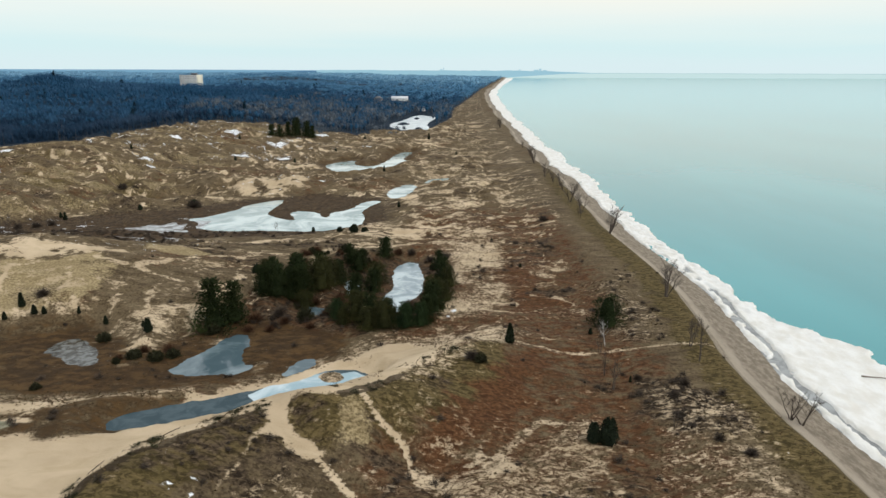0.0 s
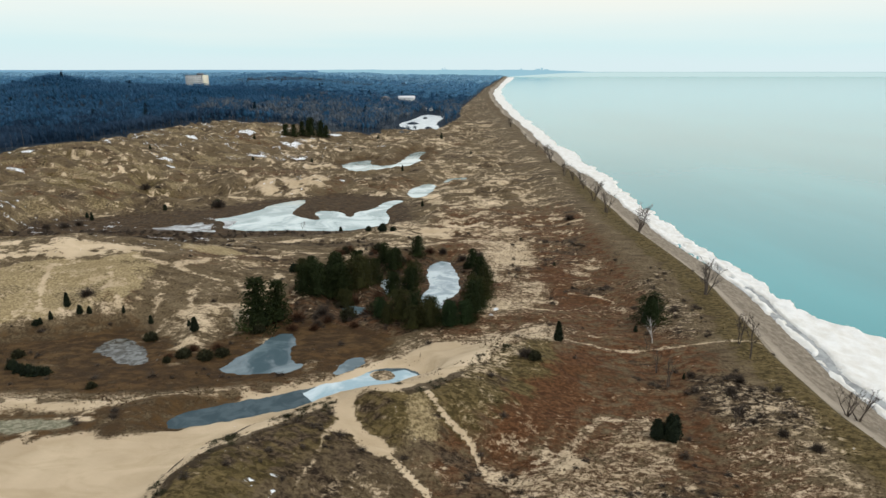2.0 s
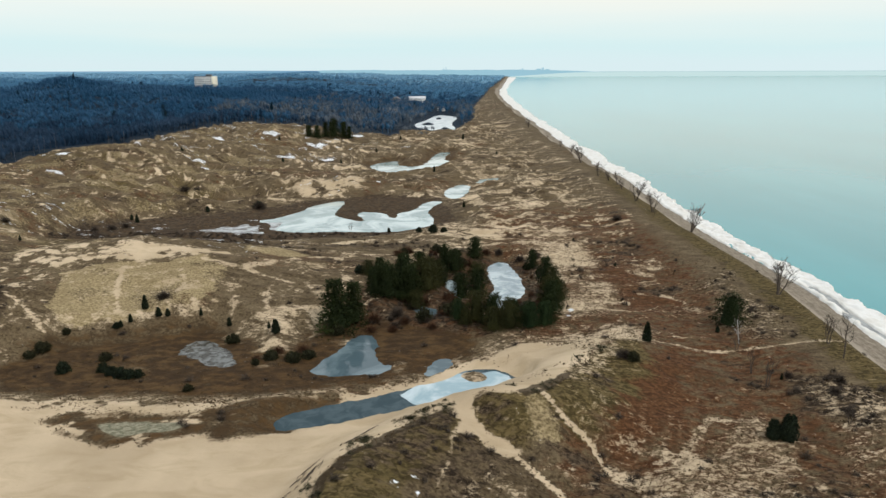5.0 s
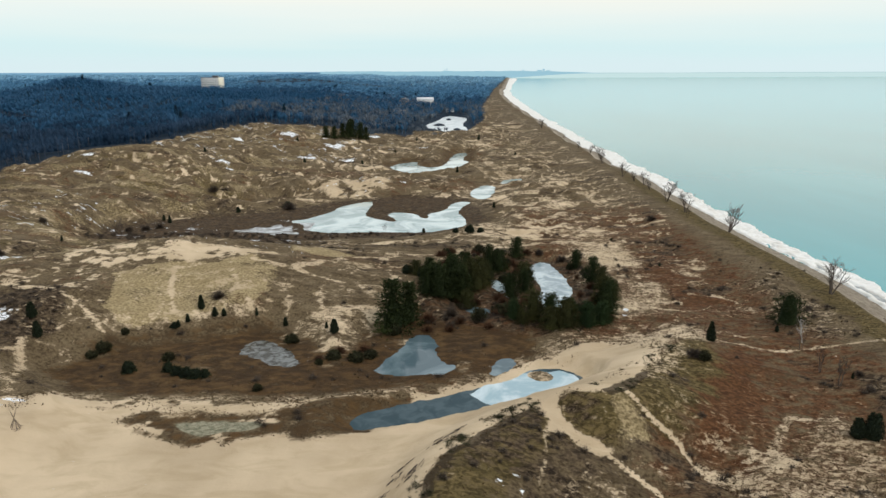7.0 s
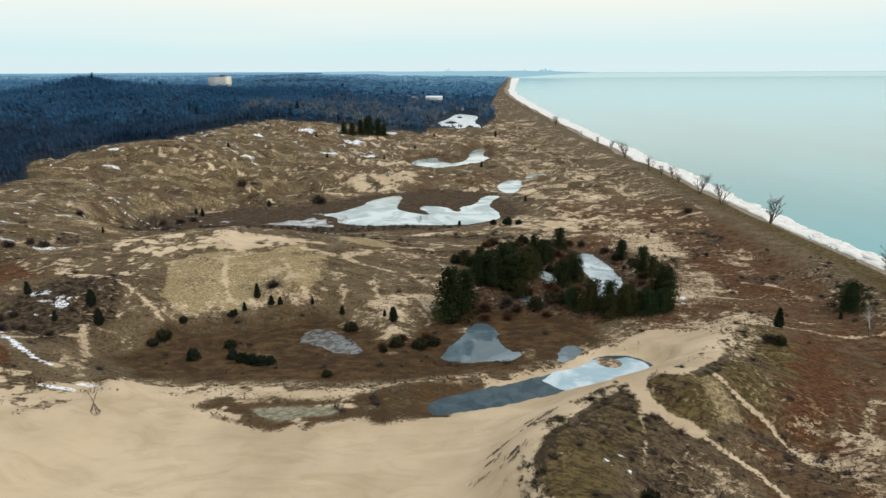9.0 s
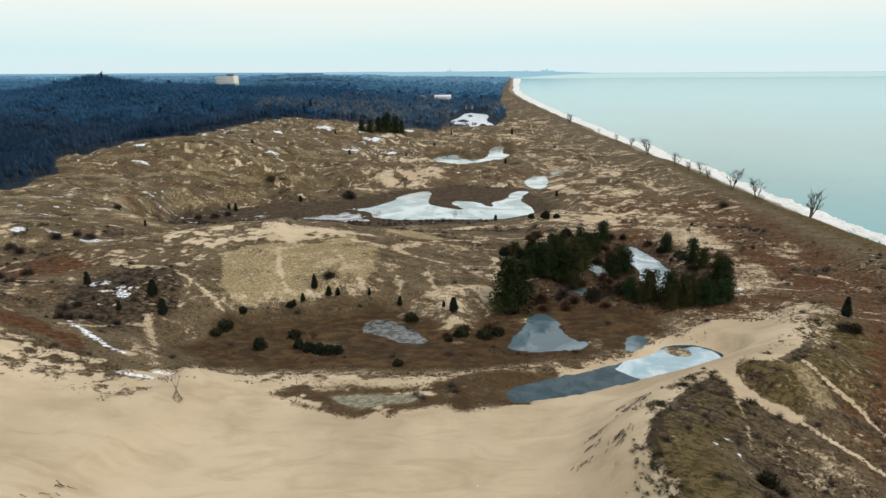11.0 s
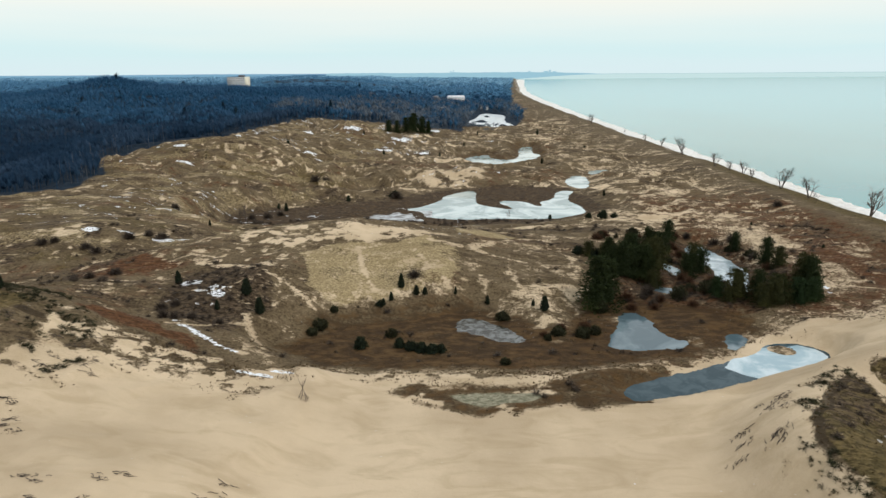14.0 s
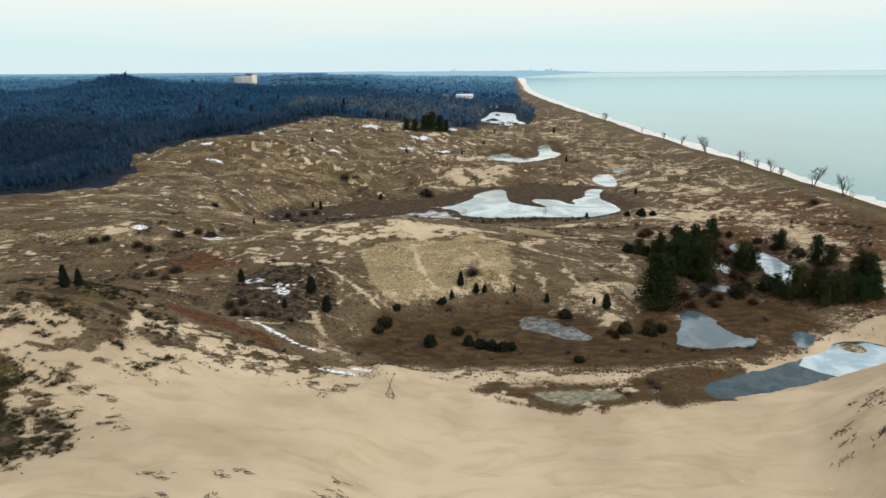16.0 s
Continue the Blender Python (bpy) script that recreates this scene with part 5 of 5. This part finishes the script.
WOOD_HAZE_BANDS = [(WOODS_NEAR_HAZE, "leafless hardwood trees at the edge of the dunes"), (WOODS_MID_HAZE, "leafless hardwood forest on the inland hills, tinted with haze blue"),
              (WOODS_HAZY, "leafless forest on far hills, haze blue put into its colour"), (WOODS_DEEP_HAZE, "leafless forest paled with haze colour towards the horizon"), (WOODS_PALE_HAZE, "leafless trees behind the frozen ponds, paled with haze colour")]
stands = [[] for _ in WOOD_HAZE_BANDS]
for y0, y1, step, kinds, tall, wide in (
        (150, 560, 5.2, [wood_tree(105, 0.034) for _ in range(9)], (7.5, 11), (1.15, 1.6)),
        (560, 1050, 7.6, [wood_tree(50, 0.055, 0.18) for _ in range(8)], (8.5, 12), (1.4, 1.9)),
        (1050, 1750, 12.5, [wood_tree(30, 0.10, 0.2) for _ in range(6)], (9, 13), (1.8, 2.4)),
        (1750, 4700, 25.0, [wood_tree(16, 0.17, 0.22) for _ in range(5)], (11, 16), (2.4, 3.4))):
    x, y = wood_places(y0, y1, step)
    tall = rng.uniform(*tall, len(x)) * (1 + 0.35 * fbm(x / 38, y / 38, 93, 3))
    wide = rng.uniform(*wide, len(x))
    # haze colour stepped by distance; the bands mix at random where they meet
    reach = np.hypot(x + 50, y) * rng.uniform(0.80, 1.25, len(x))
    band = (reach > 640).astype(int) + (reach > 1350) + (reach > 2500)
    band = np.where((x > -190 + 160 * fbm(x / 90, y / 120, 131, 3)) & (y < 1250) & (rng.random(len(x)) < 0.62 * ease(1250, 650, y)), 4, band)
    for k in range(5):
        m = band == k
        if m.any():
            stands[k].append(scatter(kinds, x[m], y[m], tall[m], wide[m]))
for (mat, says), bits in zip(WOOD_HAZE_BANDS, stands):
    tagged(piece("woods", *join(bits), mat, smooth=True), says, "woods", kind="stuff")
# brush and small trees round the far pond, in the haze-paled twig colour
x, y = rng.uniform(-118, -12, 900), rng.uniform(515, 660, 900)
m = (rng.random(900) < 0.75) & (shape_gap(x, y, POND_OUTLINES["far"]) > 4) & (shape_gap(x, y, POND_OUTLINES["sliver"]) > 4) & ~((x > -90) & (y < 604)) & (x < -36) & (fbm(x / 20, y / 20, 109, 2) > -0.12)
x, y = x[m], y[m]
v, f = scatter([wood_tree(90, 0.04) for _ in range(4)], x, y, rng.uniform(3.0, 6.0, len(x)), rng.uniform(1.0, 1.5, len(x)))
tagged(piece("woods", v, f, WOODS_PALE_HAZE, smooth=True), "leafless thicket round a far pond, paled with haze colour", "woods", kind="stuff")
# pale trunks along the wood's edge
x, y = wood_places(200, 640, 3.2, 2.0)
m = (woods_gap(x, y) > -12) & (rng.random(len(x)) < 0.45 * ease(-0.1, 0.25, fbm(x / 30, y / 30, 95, 2)) + 0.08)
x, y = x[m], y[m]
pole = [tube([(0, 0, -0.05), (0.01 * k, 0.01, 0.4), (0.015, -0.01 * k, 0.95)], [0.011, 0.008, 0.002], 3) for k in (-1, 1, 2)]
v, f = scatter(pole, x, y, rng.uniform(6, 10, len(x)), np.full(len(x), 1.0))
tagged(piece("wood_edge_trunks", v, f, WOODS_EDGE), "pale slender trunks along the wood's edge", "woods", kind="stuff")
# evergreens among the leafless trees
x, y = wood_places(260, 1600, 46)
m = rng.random(len(x)) < 0.20
x, y = x[m], y[m]
ever = [pine_crown(0.34, 0.1, 0.7, 22, 8) for _ in range(2)]
v, f = scatter(ever, x, y, rng.uniform(10, 15, len(x)), np.full(len(x), 1.0))
tagged(piece("evergreens", v, f, EVERGREEN_FAR), "scattered dark evergreens in the leafless woods", "woods", kind="stuff")
tall_pine = make_thing("pine_tree", [("trunk", TRUNK, BARK), ("crown", pine_crown(0.22, 0.2, 0.6), EVERGREEN_FAR)], "tall lone pine rising over the woods", "pine tree")
stand(tall_pine, -434, 942, 42.5 - ground_z(-434, 942), 0.4)
retire([tall_pine])

# ---- grass tufts, brush and sticks ----
tx, ty = rng.uniform(-185, 62, 150000), 48 + 175 * rng.random(150000) ** 1.25
th = height(tx, ty)
(ts, tr, tol, tb), (tsn, twt, two, tst), (tbe, ttr, tsc, tpu) = cover(tx, ty, th)
want = (np.where(ts > 0.8, 0.0, np.where(ts > 0.2, 0.7, 0.10)) + 0.2 * tb) * (tst < 0.3)
m = (rng.random(len(tx)) < want) & (th > 0.15) & (two < 0.3) & (tbe < 0.3) & (tpu < 0.3)
tx, ty = tx[m][:42000], ty[m][:42000]
ex, ey = rng.uniform(-140, 2, 90000), rng.uniform(100, 132, 90000)
eg = shape_gap(ex, ey, SAND_SHAPES[0][0])
m = (eg < 0.5) & (eg > -5.5) & (rng.random(len(ex)) < 0.34 * ease(-6, 0, eg) * ease(-0.1, 0.2, fbm(ex / 4, ey / 2.5, 71, 3))) & (shape_gap(ex, ey, POND_OUTLINES["slack"]) > 1.0)
tx, ty = np.concatenate([tx, ex[m]]), np.concatenate([ty, ey[m]])
blade = [fans(np.zeros((5, 3)), unit(rng.normal(0, 0.55, (5, 3)) + np.array([0, 0, 1.0])), np.full(5, 1.0), 0.16, 1) for _ in range(6)]
v, f = scatter(blade, tx, ty, rng.uniform(0.10, 0.34, len(tx)), rng.uniform(0.9, 1.6, len(tx)))
tagged(piece("grass_tufts", v, f, TUFT), "dry tufts of brown dune grass", "grass", kind="stuff")
bx, by = rng.uniform(-185, 58, 60000), rng.uniform(60, 240, 60000)
bh = height(bx, by)
(bs, br, bo, bb), (bsn, bwt, bwo, bst), (bbe, btr, bsc, bpu) = cover(bx, by, bh)
m = (bst < 0.3) & (rng.random(len(bx)) < 0.16 * bb ** 2 + 0.006 * (bwt > 0.5) + 0.002 * (bs < 0.3)) & (bh > 0.2) & (bwo < 0.3) & (bbe < 0.3)
bx, by = bx[m], by[m]
v, f = scatter([twig_bush() for _ in range(3)], bx, by, rng.uniform(0.5, 1.5, len(bx)), rng.uniform(0.9, 1.4, len(bx)))
tagged(piece("low_brush", v, f, GREY_TWIG), "low leafless brush between the grass", "brush", kind="stuff")


cx, cy = rng.uniform(-185, -128, 30000), rng.uniform(62, 124, 30000)
gap = np.minimum(shape_gap(cx, cy, KNOLL_GRASS[0]), shape_gap(cx, cy, KNOLL_GRASS[1]))
m = (gap < 7) & (gap > -2.5) & (rng.random(len(cx)) < 0.30 * ease(0.02, 0.2, fbm(cx / 4.5, cy / 2.6, 137, 3)))
ox, oy = rng.uniform(-50, 6, 16000), rng.uniform(56, 122, 16000)
og = shape_gap(ox, oy, SAND_SHAPES[0][0])
k = (np.abs(og + 0.6) < 2.0) & (oy < 118 + 0.4 * ox) & (rng.random(len(ox)) < 0.30 * ease(-0.02, 0.2, fbm(ox / 3.5, oy / 3.5, 139, 3)))
cx, cy = np.concatenate([cx[m], ox[k]]), np.concatenate([cy[m], oy[k]])
v, f = scatter([twig_bush(34) for _ in range(4)], cx, cy, rng.uniform(0.25, 0.75, len(cx)), rng.uniform(1.3, 2.4, len(cx)))
tagged(piece("turf_clods", v, f, SHRUB_LEAF), "dark clods of eroded turf on blown sand", "turf", kind="stuff")


# ---- tall building, houses and the distant shore ----
def box(x0, x1, y0, y1, z0, z1):
    v = np.array([(x, y, z) for z in (z0, z1) for x, y in ((x0, y0), (x1, y0), (x1, y1), (x0, y1))], float)
    return v, np.array([(0, 3, 2, 1), (4, 5, 6, 7), (0, 1, 5, 4), (1, 2, 6, 5), (2, 3, 7, 6), (3, 0, 4, 7)])


WHITE_WALL = plain_material("weathered_white_render", (0.66, 0.67, 0.66), (0.78, 0.78, 0.75), 0.4, 0.85)
# lighter, warmer wall colour that paints sunlight onto the block's end
SUNLIT_WALL = plain_material("sunlit_wall_render", (0.72, 0.68, 0.54), (0.82, 0.78, 0.64), 0.6, 0.85)
DARK_GLASS = plain_material("dark_window_glass", (0.02, 0.03, 0.04), (0.05, 0.065, 0.08), 0.8, 0.15)
GREY_ROOF = plain_material("grey_roofing", (0.10, 0.10, 0.105), (0.20, 0.20, 0.205), 0.7, 0.9)
SNOW_ROOF = plain_material("snowy_roof", (0.62, 0.64, 0.66), (0.80, 0.81, 0.82), 0.5, 0.8)
TAN_WALL = plain_material("tan_siding", (0.26, 0.20, 0.15), (0.40, 0.32, 0.25), 0.8, 0.85)


def tall_building(x, y, turn):
    """Eight storeys of banded windows with an end wall painted as if sunlit and a lift house."""
    top = new("apartment_building")
    z = ground_z(x, y)
    top.matrix_world = Matrix.LocRotScale((x, y, z), Euler((0, 0, radians(turn))), None)
    roof_z = 46.0 - z
    piece("wall", *box(-26, 8, 0, 15, -3, roof_z), WHITE_WALL, top)
    piece("end_wall", *box(8, 9.2, -0.6, 15.6, -3, roof_z + 0.8), SUNLIT_WALL, top, "bright cream end wall")
    piece("roof", *box(-26.3, 8, -0.3, 15.3, roof_z, roof_z + 0.6), GREY_ROOF, top)
    piece("lift_house", *box(-6, 3, 4, 11, roof_z + 0.6, roof_z + 3.6), GREY_ROOF, top)
    pane = link_mesh("window", *box(-0.85, 0.85, -0.12, 0.06, -0.55, 0.55), DARK_GLASS)
    for storey in range(9):
        for k in range(10):
            ob = new("window", pane)
            ob.parent = top
            ob.location = (-24.3 + k * 3.3, 0, roof_z - 2.0 - 3.1 * storey)
    for storey in range(9):
        piece("band", *box(-26, 8, -0.35, 0, roof_z - 3.65 - 3.1 * storey, roof_z - 3.25 - 3.1 * storey), WHITE_WALL, top)
    return tagged(top, "long pale apartment block standing over bare woods", "building")


tall_building(-432, 1205, -14)


def house(x, y, long, deep, high, turn, wall, roof, says):
    top = new("house")
    z = ground_z(x, y)
    top.matrix_world = Matrix.LocRotScale((x, y, z), Euler((0, 0, radians(turn))), None)
    piece("wall", *box(-long / 2, long / 2, -deep / 2, deep / 2, -1, high), wall, top)
    l, d, r = long / 2 + 0.5, deep / 2 + 0.6, high + deep * 0.32
    v = np.array([(-l, -d, high), (l, -d, high), (l, d, high), (-l, d, high), (-l, 0, r), (l, 0, r)])
    piece("roof", *gabled(v), roof, top)
    for k in range(max(2, int(long / 4))):
        cx = -long / 2 + (k + 0.5) * long / max(2, int(long / 4))
        piece("window", *box(cx - 0.7, cx + 0.7, -deep / 2 - 0.08, -deep / 2 + 0.05, high * 0.45, high * 0.8), DARK_GLASS, top)
    return tagged(top, says, "house", "houses in the woods")


def gabled(v):
    """A gabled roof with closed ends."""
    return v, np.array([(0, 1, 5), (0, 5, 4), (2, 3, 4), (2, 4, 5), (0, 3, 2), (0, 2, 1), (0, 4, 3), (1, 2, 5)])


house(-66, 1030, 24, 13, 9.5, 4, WHITE_WALL, SNOW_ROOF, "long house with a snowy roof among bare trees")
house(-96, 1010, 11, 12, 9.5, 70, TAN_WALL, GREY_ROOF, "tan house with a grey roof among bare trees")
house(-88, 820, 12, 8, 4.5, 15, TAN_WALL, GREY_ROOF, "low tan house behind the frozen pond")
house(-30, 930, 10, 7, 5, -8, WHITE_WALL, GREY_ROOF, "white house near the lake shore")


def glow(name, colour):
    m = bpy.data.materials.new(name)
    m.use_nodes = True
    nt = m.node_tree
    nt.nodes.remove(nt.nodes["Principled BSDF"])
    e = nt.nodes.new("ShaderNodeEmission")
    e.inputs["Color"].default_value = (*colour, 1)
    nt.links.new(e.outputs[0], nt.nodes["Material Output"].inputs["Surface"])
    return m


# backdrop colours glow unlit, with the distance haze already in them
FAR_WATER = glow("glowing_far_water", (0.58, 0.765, 0.77))
FAR_SHORE = glow("glowing_far_shore", (0.44, 0.63, 0.66))
FAR_LAND = glow("glowing_far_headland", (0.33, 0.56, 0.67))


def strip(name, x0, x1, y, low, tops, material, says):
    xs = np.linspace(x0, x1, 160)
    low = low(xs) if callable(low) else low
    zt = tops(xs)
    v = np.concatenate([np.stack([xs, xs * 0 + y, xs * 0 + low], -1), np.stack([xs, xs * 0 + y, zt], -1)])
    i = np.arange(159)
    f = np.stack([i, i + 1, i + 161, i + 160], -1)
    return tagged(piece(name, v, f, material), says, "backdrop", kind="structure")


strip("backdrop", -300, 5200, 4950, -3, lambda x: x * 0 + 31.0, FAR_WATER, "glowing upright strip standing in for the lake's far water")
strip("backdrop", 700, 5200, 4945, 30.5, lambda x: 34.0 + 1.4 * fbm(x / 160, x * 0, 97, 3), FAR_SHORE, "glowing strip for the faint opposite shore on the horizon")
strip("backdrop", -900, 1150, 4940, lambda x: -3 + 33.5 * ease(250, 1000, x), lambda x: 31 + (17 + 5 * fbm(x / 70, x * 0, 99, 4)) * ease(1150, 620, x), FAR_LAND, "glowing haze-coloured strip for the headland across the bay")
# inland backdrop, also self-glowing with haze in its colour
FAR_HILL = glow("glowing_far_plain", (0.20, 0.39, 0.55))
FAR_RIDGE = glow("glowing_far_ridge", (0.085, 0.20, 0.33))
strip("backdrop", -5200, 300, 4955, -3, lambda x: 47.0 + 2.5 * fbm(x / 900, x * 0, 101, 3), FAR_HILL, "glowing haze-coloured strip for the wooded plain on the horizon")
strip("backdrop", -5200, 100, 4948, -3, lambda x: 30.0 + 9 * fbm(x / 380, x * 0, 103, 4) + bump(x, x * 0, -950, 0, 260, 1, 0, 14) - 14 * ease(-500, 100, x), FAR_RIDGE, "glowing haze-coloured strip for the wooded ridge before the horizon")
# works on the headland share its glowing haze colour
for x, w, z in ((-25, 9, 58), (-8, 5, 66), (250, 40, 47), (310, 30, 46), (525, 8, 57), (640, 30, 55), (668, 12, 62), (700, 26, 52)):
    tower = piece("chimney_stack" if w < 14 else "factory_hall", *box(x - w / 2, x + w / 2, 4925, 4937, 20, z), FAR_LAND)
    tagged(tower, "glowing haze-coloured chimney on the far headland" if w < 14 else "glowing haze-coloured factory hall on the far headland", "chimney" if w < 14 else "factory", "works on the headland")

# ---- driftwood ----
def stick(points, r, name, parent=None, material=DRIFT):
    return piece(name, *tube(points, list(np.linspace(r, r * 0.35, len(points))), 5), material, parent)


lean_to = new("driftwood_tripod")
lean_to.scale = (0.8, 0.8, 0.85)
lean_to.location = (-108.1, 95.6, ground_z(-108.1, 95.6))
for k in range(7):
    a = k * 0.9 + rng.uniform(-0.2, 0.2)
    foot, head = np.array([1.0 * math.cos(a), 0.9 * math.sin(a), -0.1]), np.array([0.12 * math.cos(a + 3), 0.1 * math.sin(a + 3), 2.3])
    over = head + (head - foot) * rng.uniform(0.15, 0.75) + rng.normal(0, 0.15, 3)
    stick([foot, 0.5 * (foot + head) + rng.normal(0, 0.05, 3), head, over], 0.075, "pole", lean_to)
for k in range(9):
    a, r = rng.uniform(0, 6.3), rng.uniform(0.7, 1.5)
    c = np.array([r * math.cos(a), r * math.sin(a), 0.06])
    w = np.array([math.cos(a + 1.4), math.sin(a + 1.4), 0.1]) * rng.uniform(0.4, 0.9)
    stick([c - w, c + rng.normal(0, 0.06, 3), c + w], 0.05, "branch", lean_to)
tagged(lean_to, "tripod of driftwood poles standing on bare sand", "driftwood")

log = stick([(81.0, 121.0, 0.62), (82.6, 120.3, 0.72), (84.2, 120.2, 0.66), (85.6, 119.6, 0.74)], 0.16, "driftwood_log")
tagged(log, "dark driftwood log lying on shore ice", "log")

parts = []
for cx, cy, rx, ry, n in ((-145, 95, 7, 4, 84), (-147, 80, 5, 5, 70), (-151, 71, 4, 4, 56), (-128, 62, 9, 4, 49), (-113, 69, 9, 4, 21), (-40, 86, 2.0, 6, 56), (-46, 75, 2.0, 6, 56), (-154, 100, 5, 3, 20)):
    for k in range(n):
        if k % 7 == 0:
            hx, hy = cx + rng.normal(0, rx * 0.6), cy + rng.normal(0, ry * 0.6)
        x, y = hx + rng.normal(0, 0.55), hy + rng.normal(0, 0.35)
        a, length = rng.uniform(-0.6, 0.6) + (0.9 if cx > -60 else 0.0), rng.uniform(0.3, 1.3)
        q = [(x + (t - 0.5) * length * math.cos(a) + rng.normal(0, 0.10), y + (t - 0.5) * length * math.sin(a) + rng.normal(0, 0.10)) for t in (0, 0.33, 0.66, 1)]
        zz = height(np.array([i for i, _ in q]), np.array([j for _, j in q]))
        parts.append(tube([(i, j, z + 0.05 + rng.uniform(0, 0.12)) for (i, j), z in zip(q, zz)], [0.05, 0.042, 0.032, 0.014], 4))
v, f = join(parts)
tagged(piece("dead_roots", v, f, BARK), "dead roots and sticks bleaching out of the sand", "driftwood", kind="stuff")
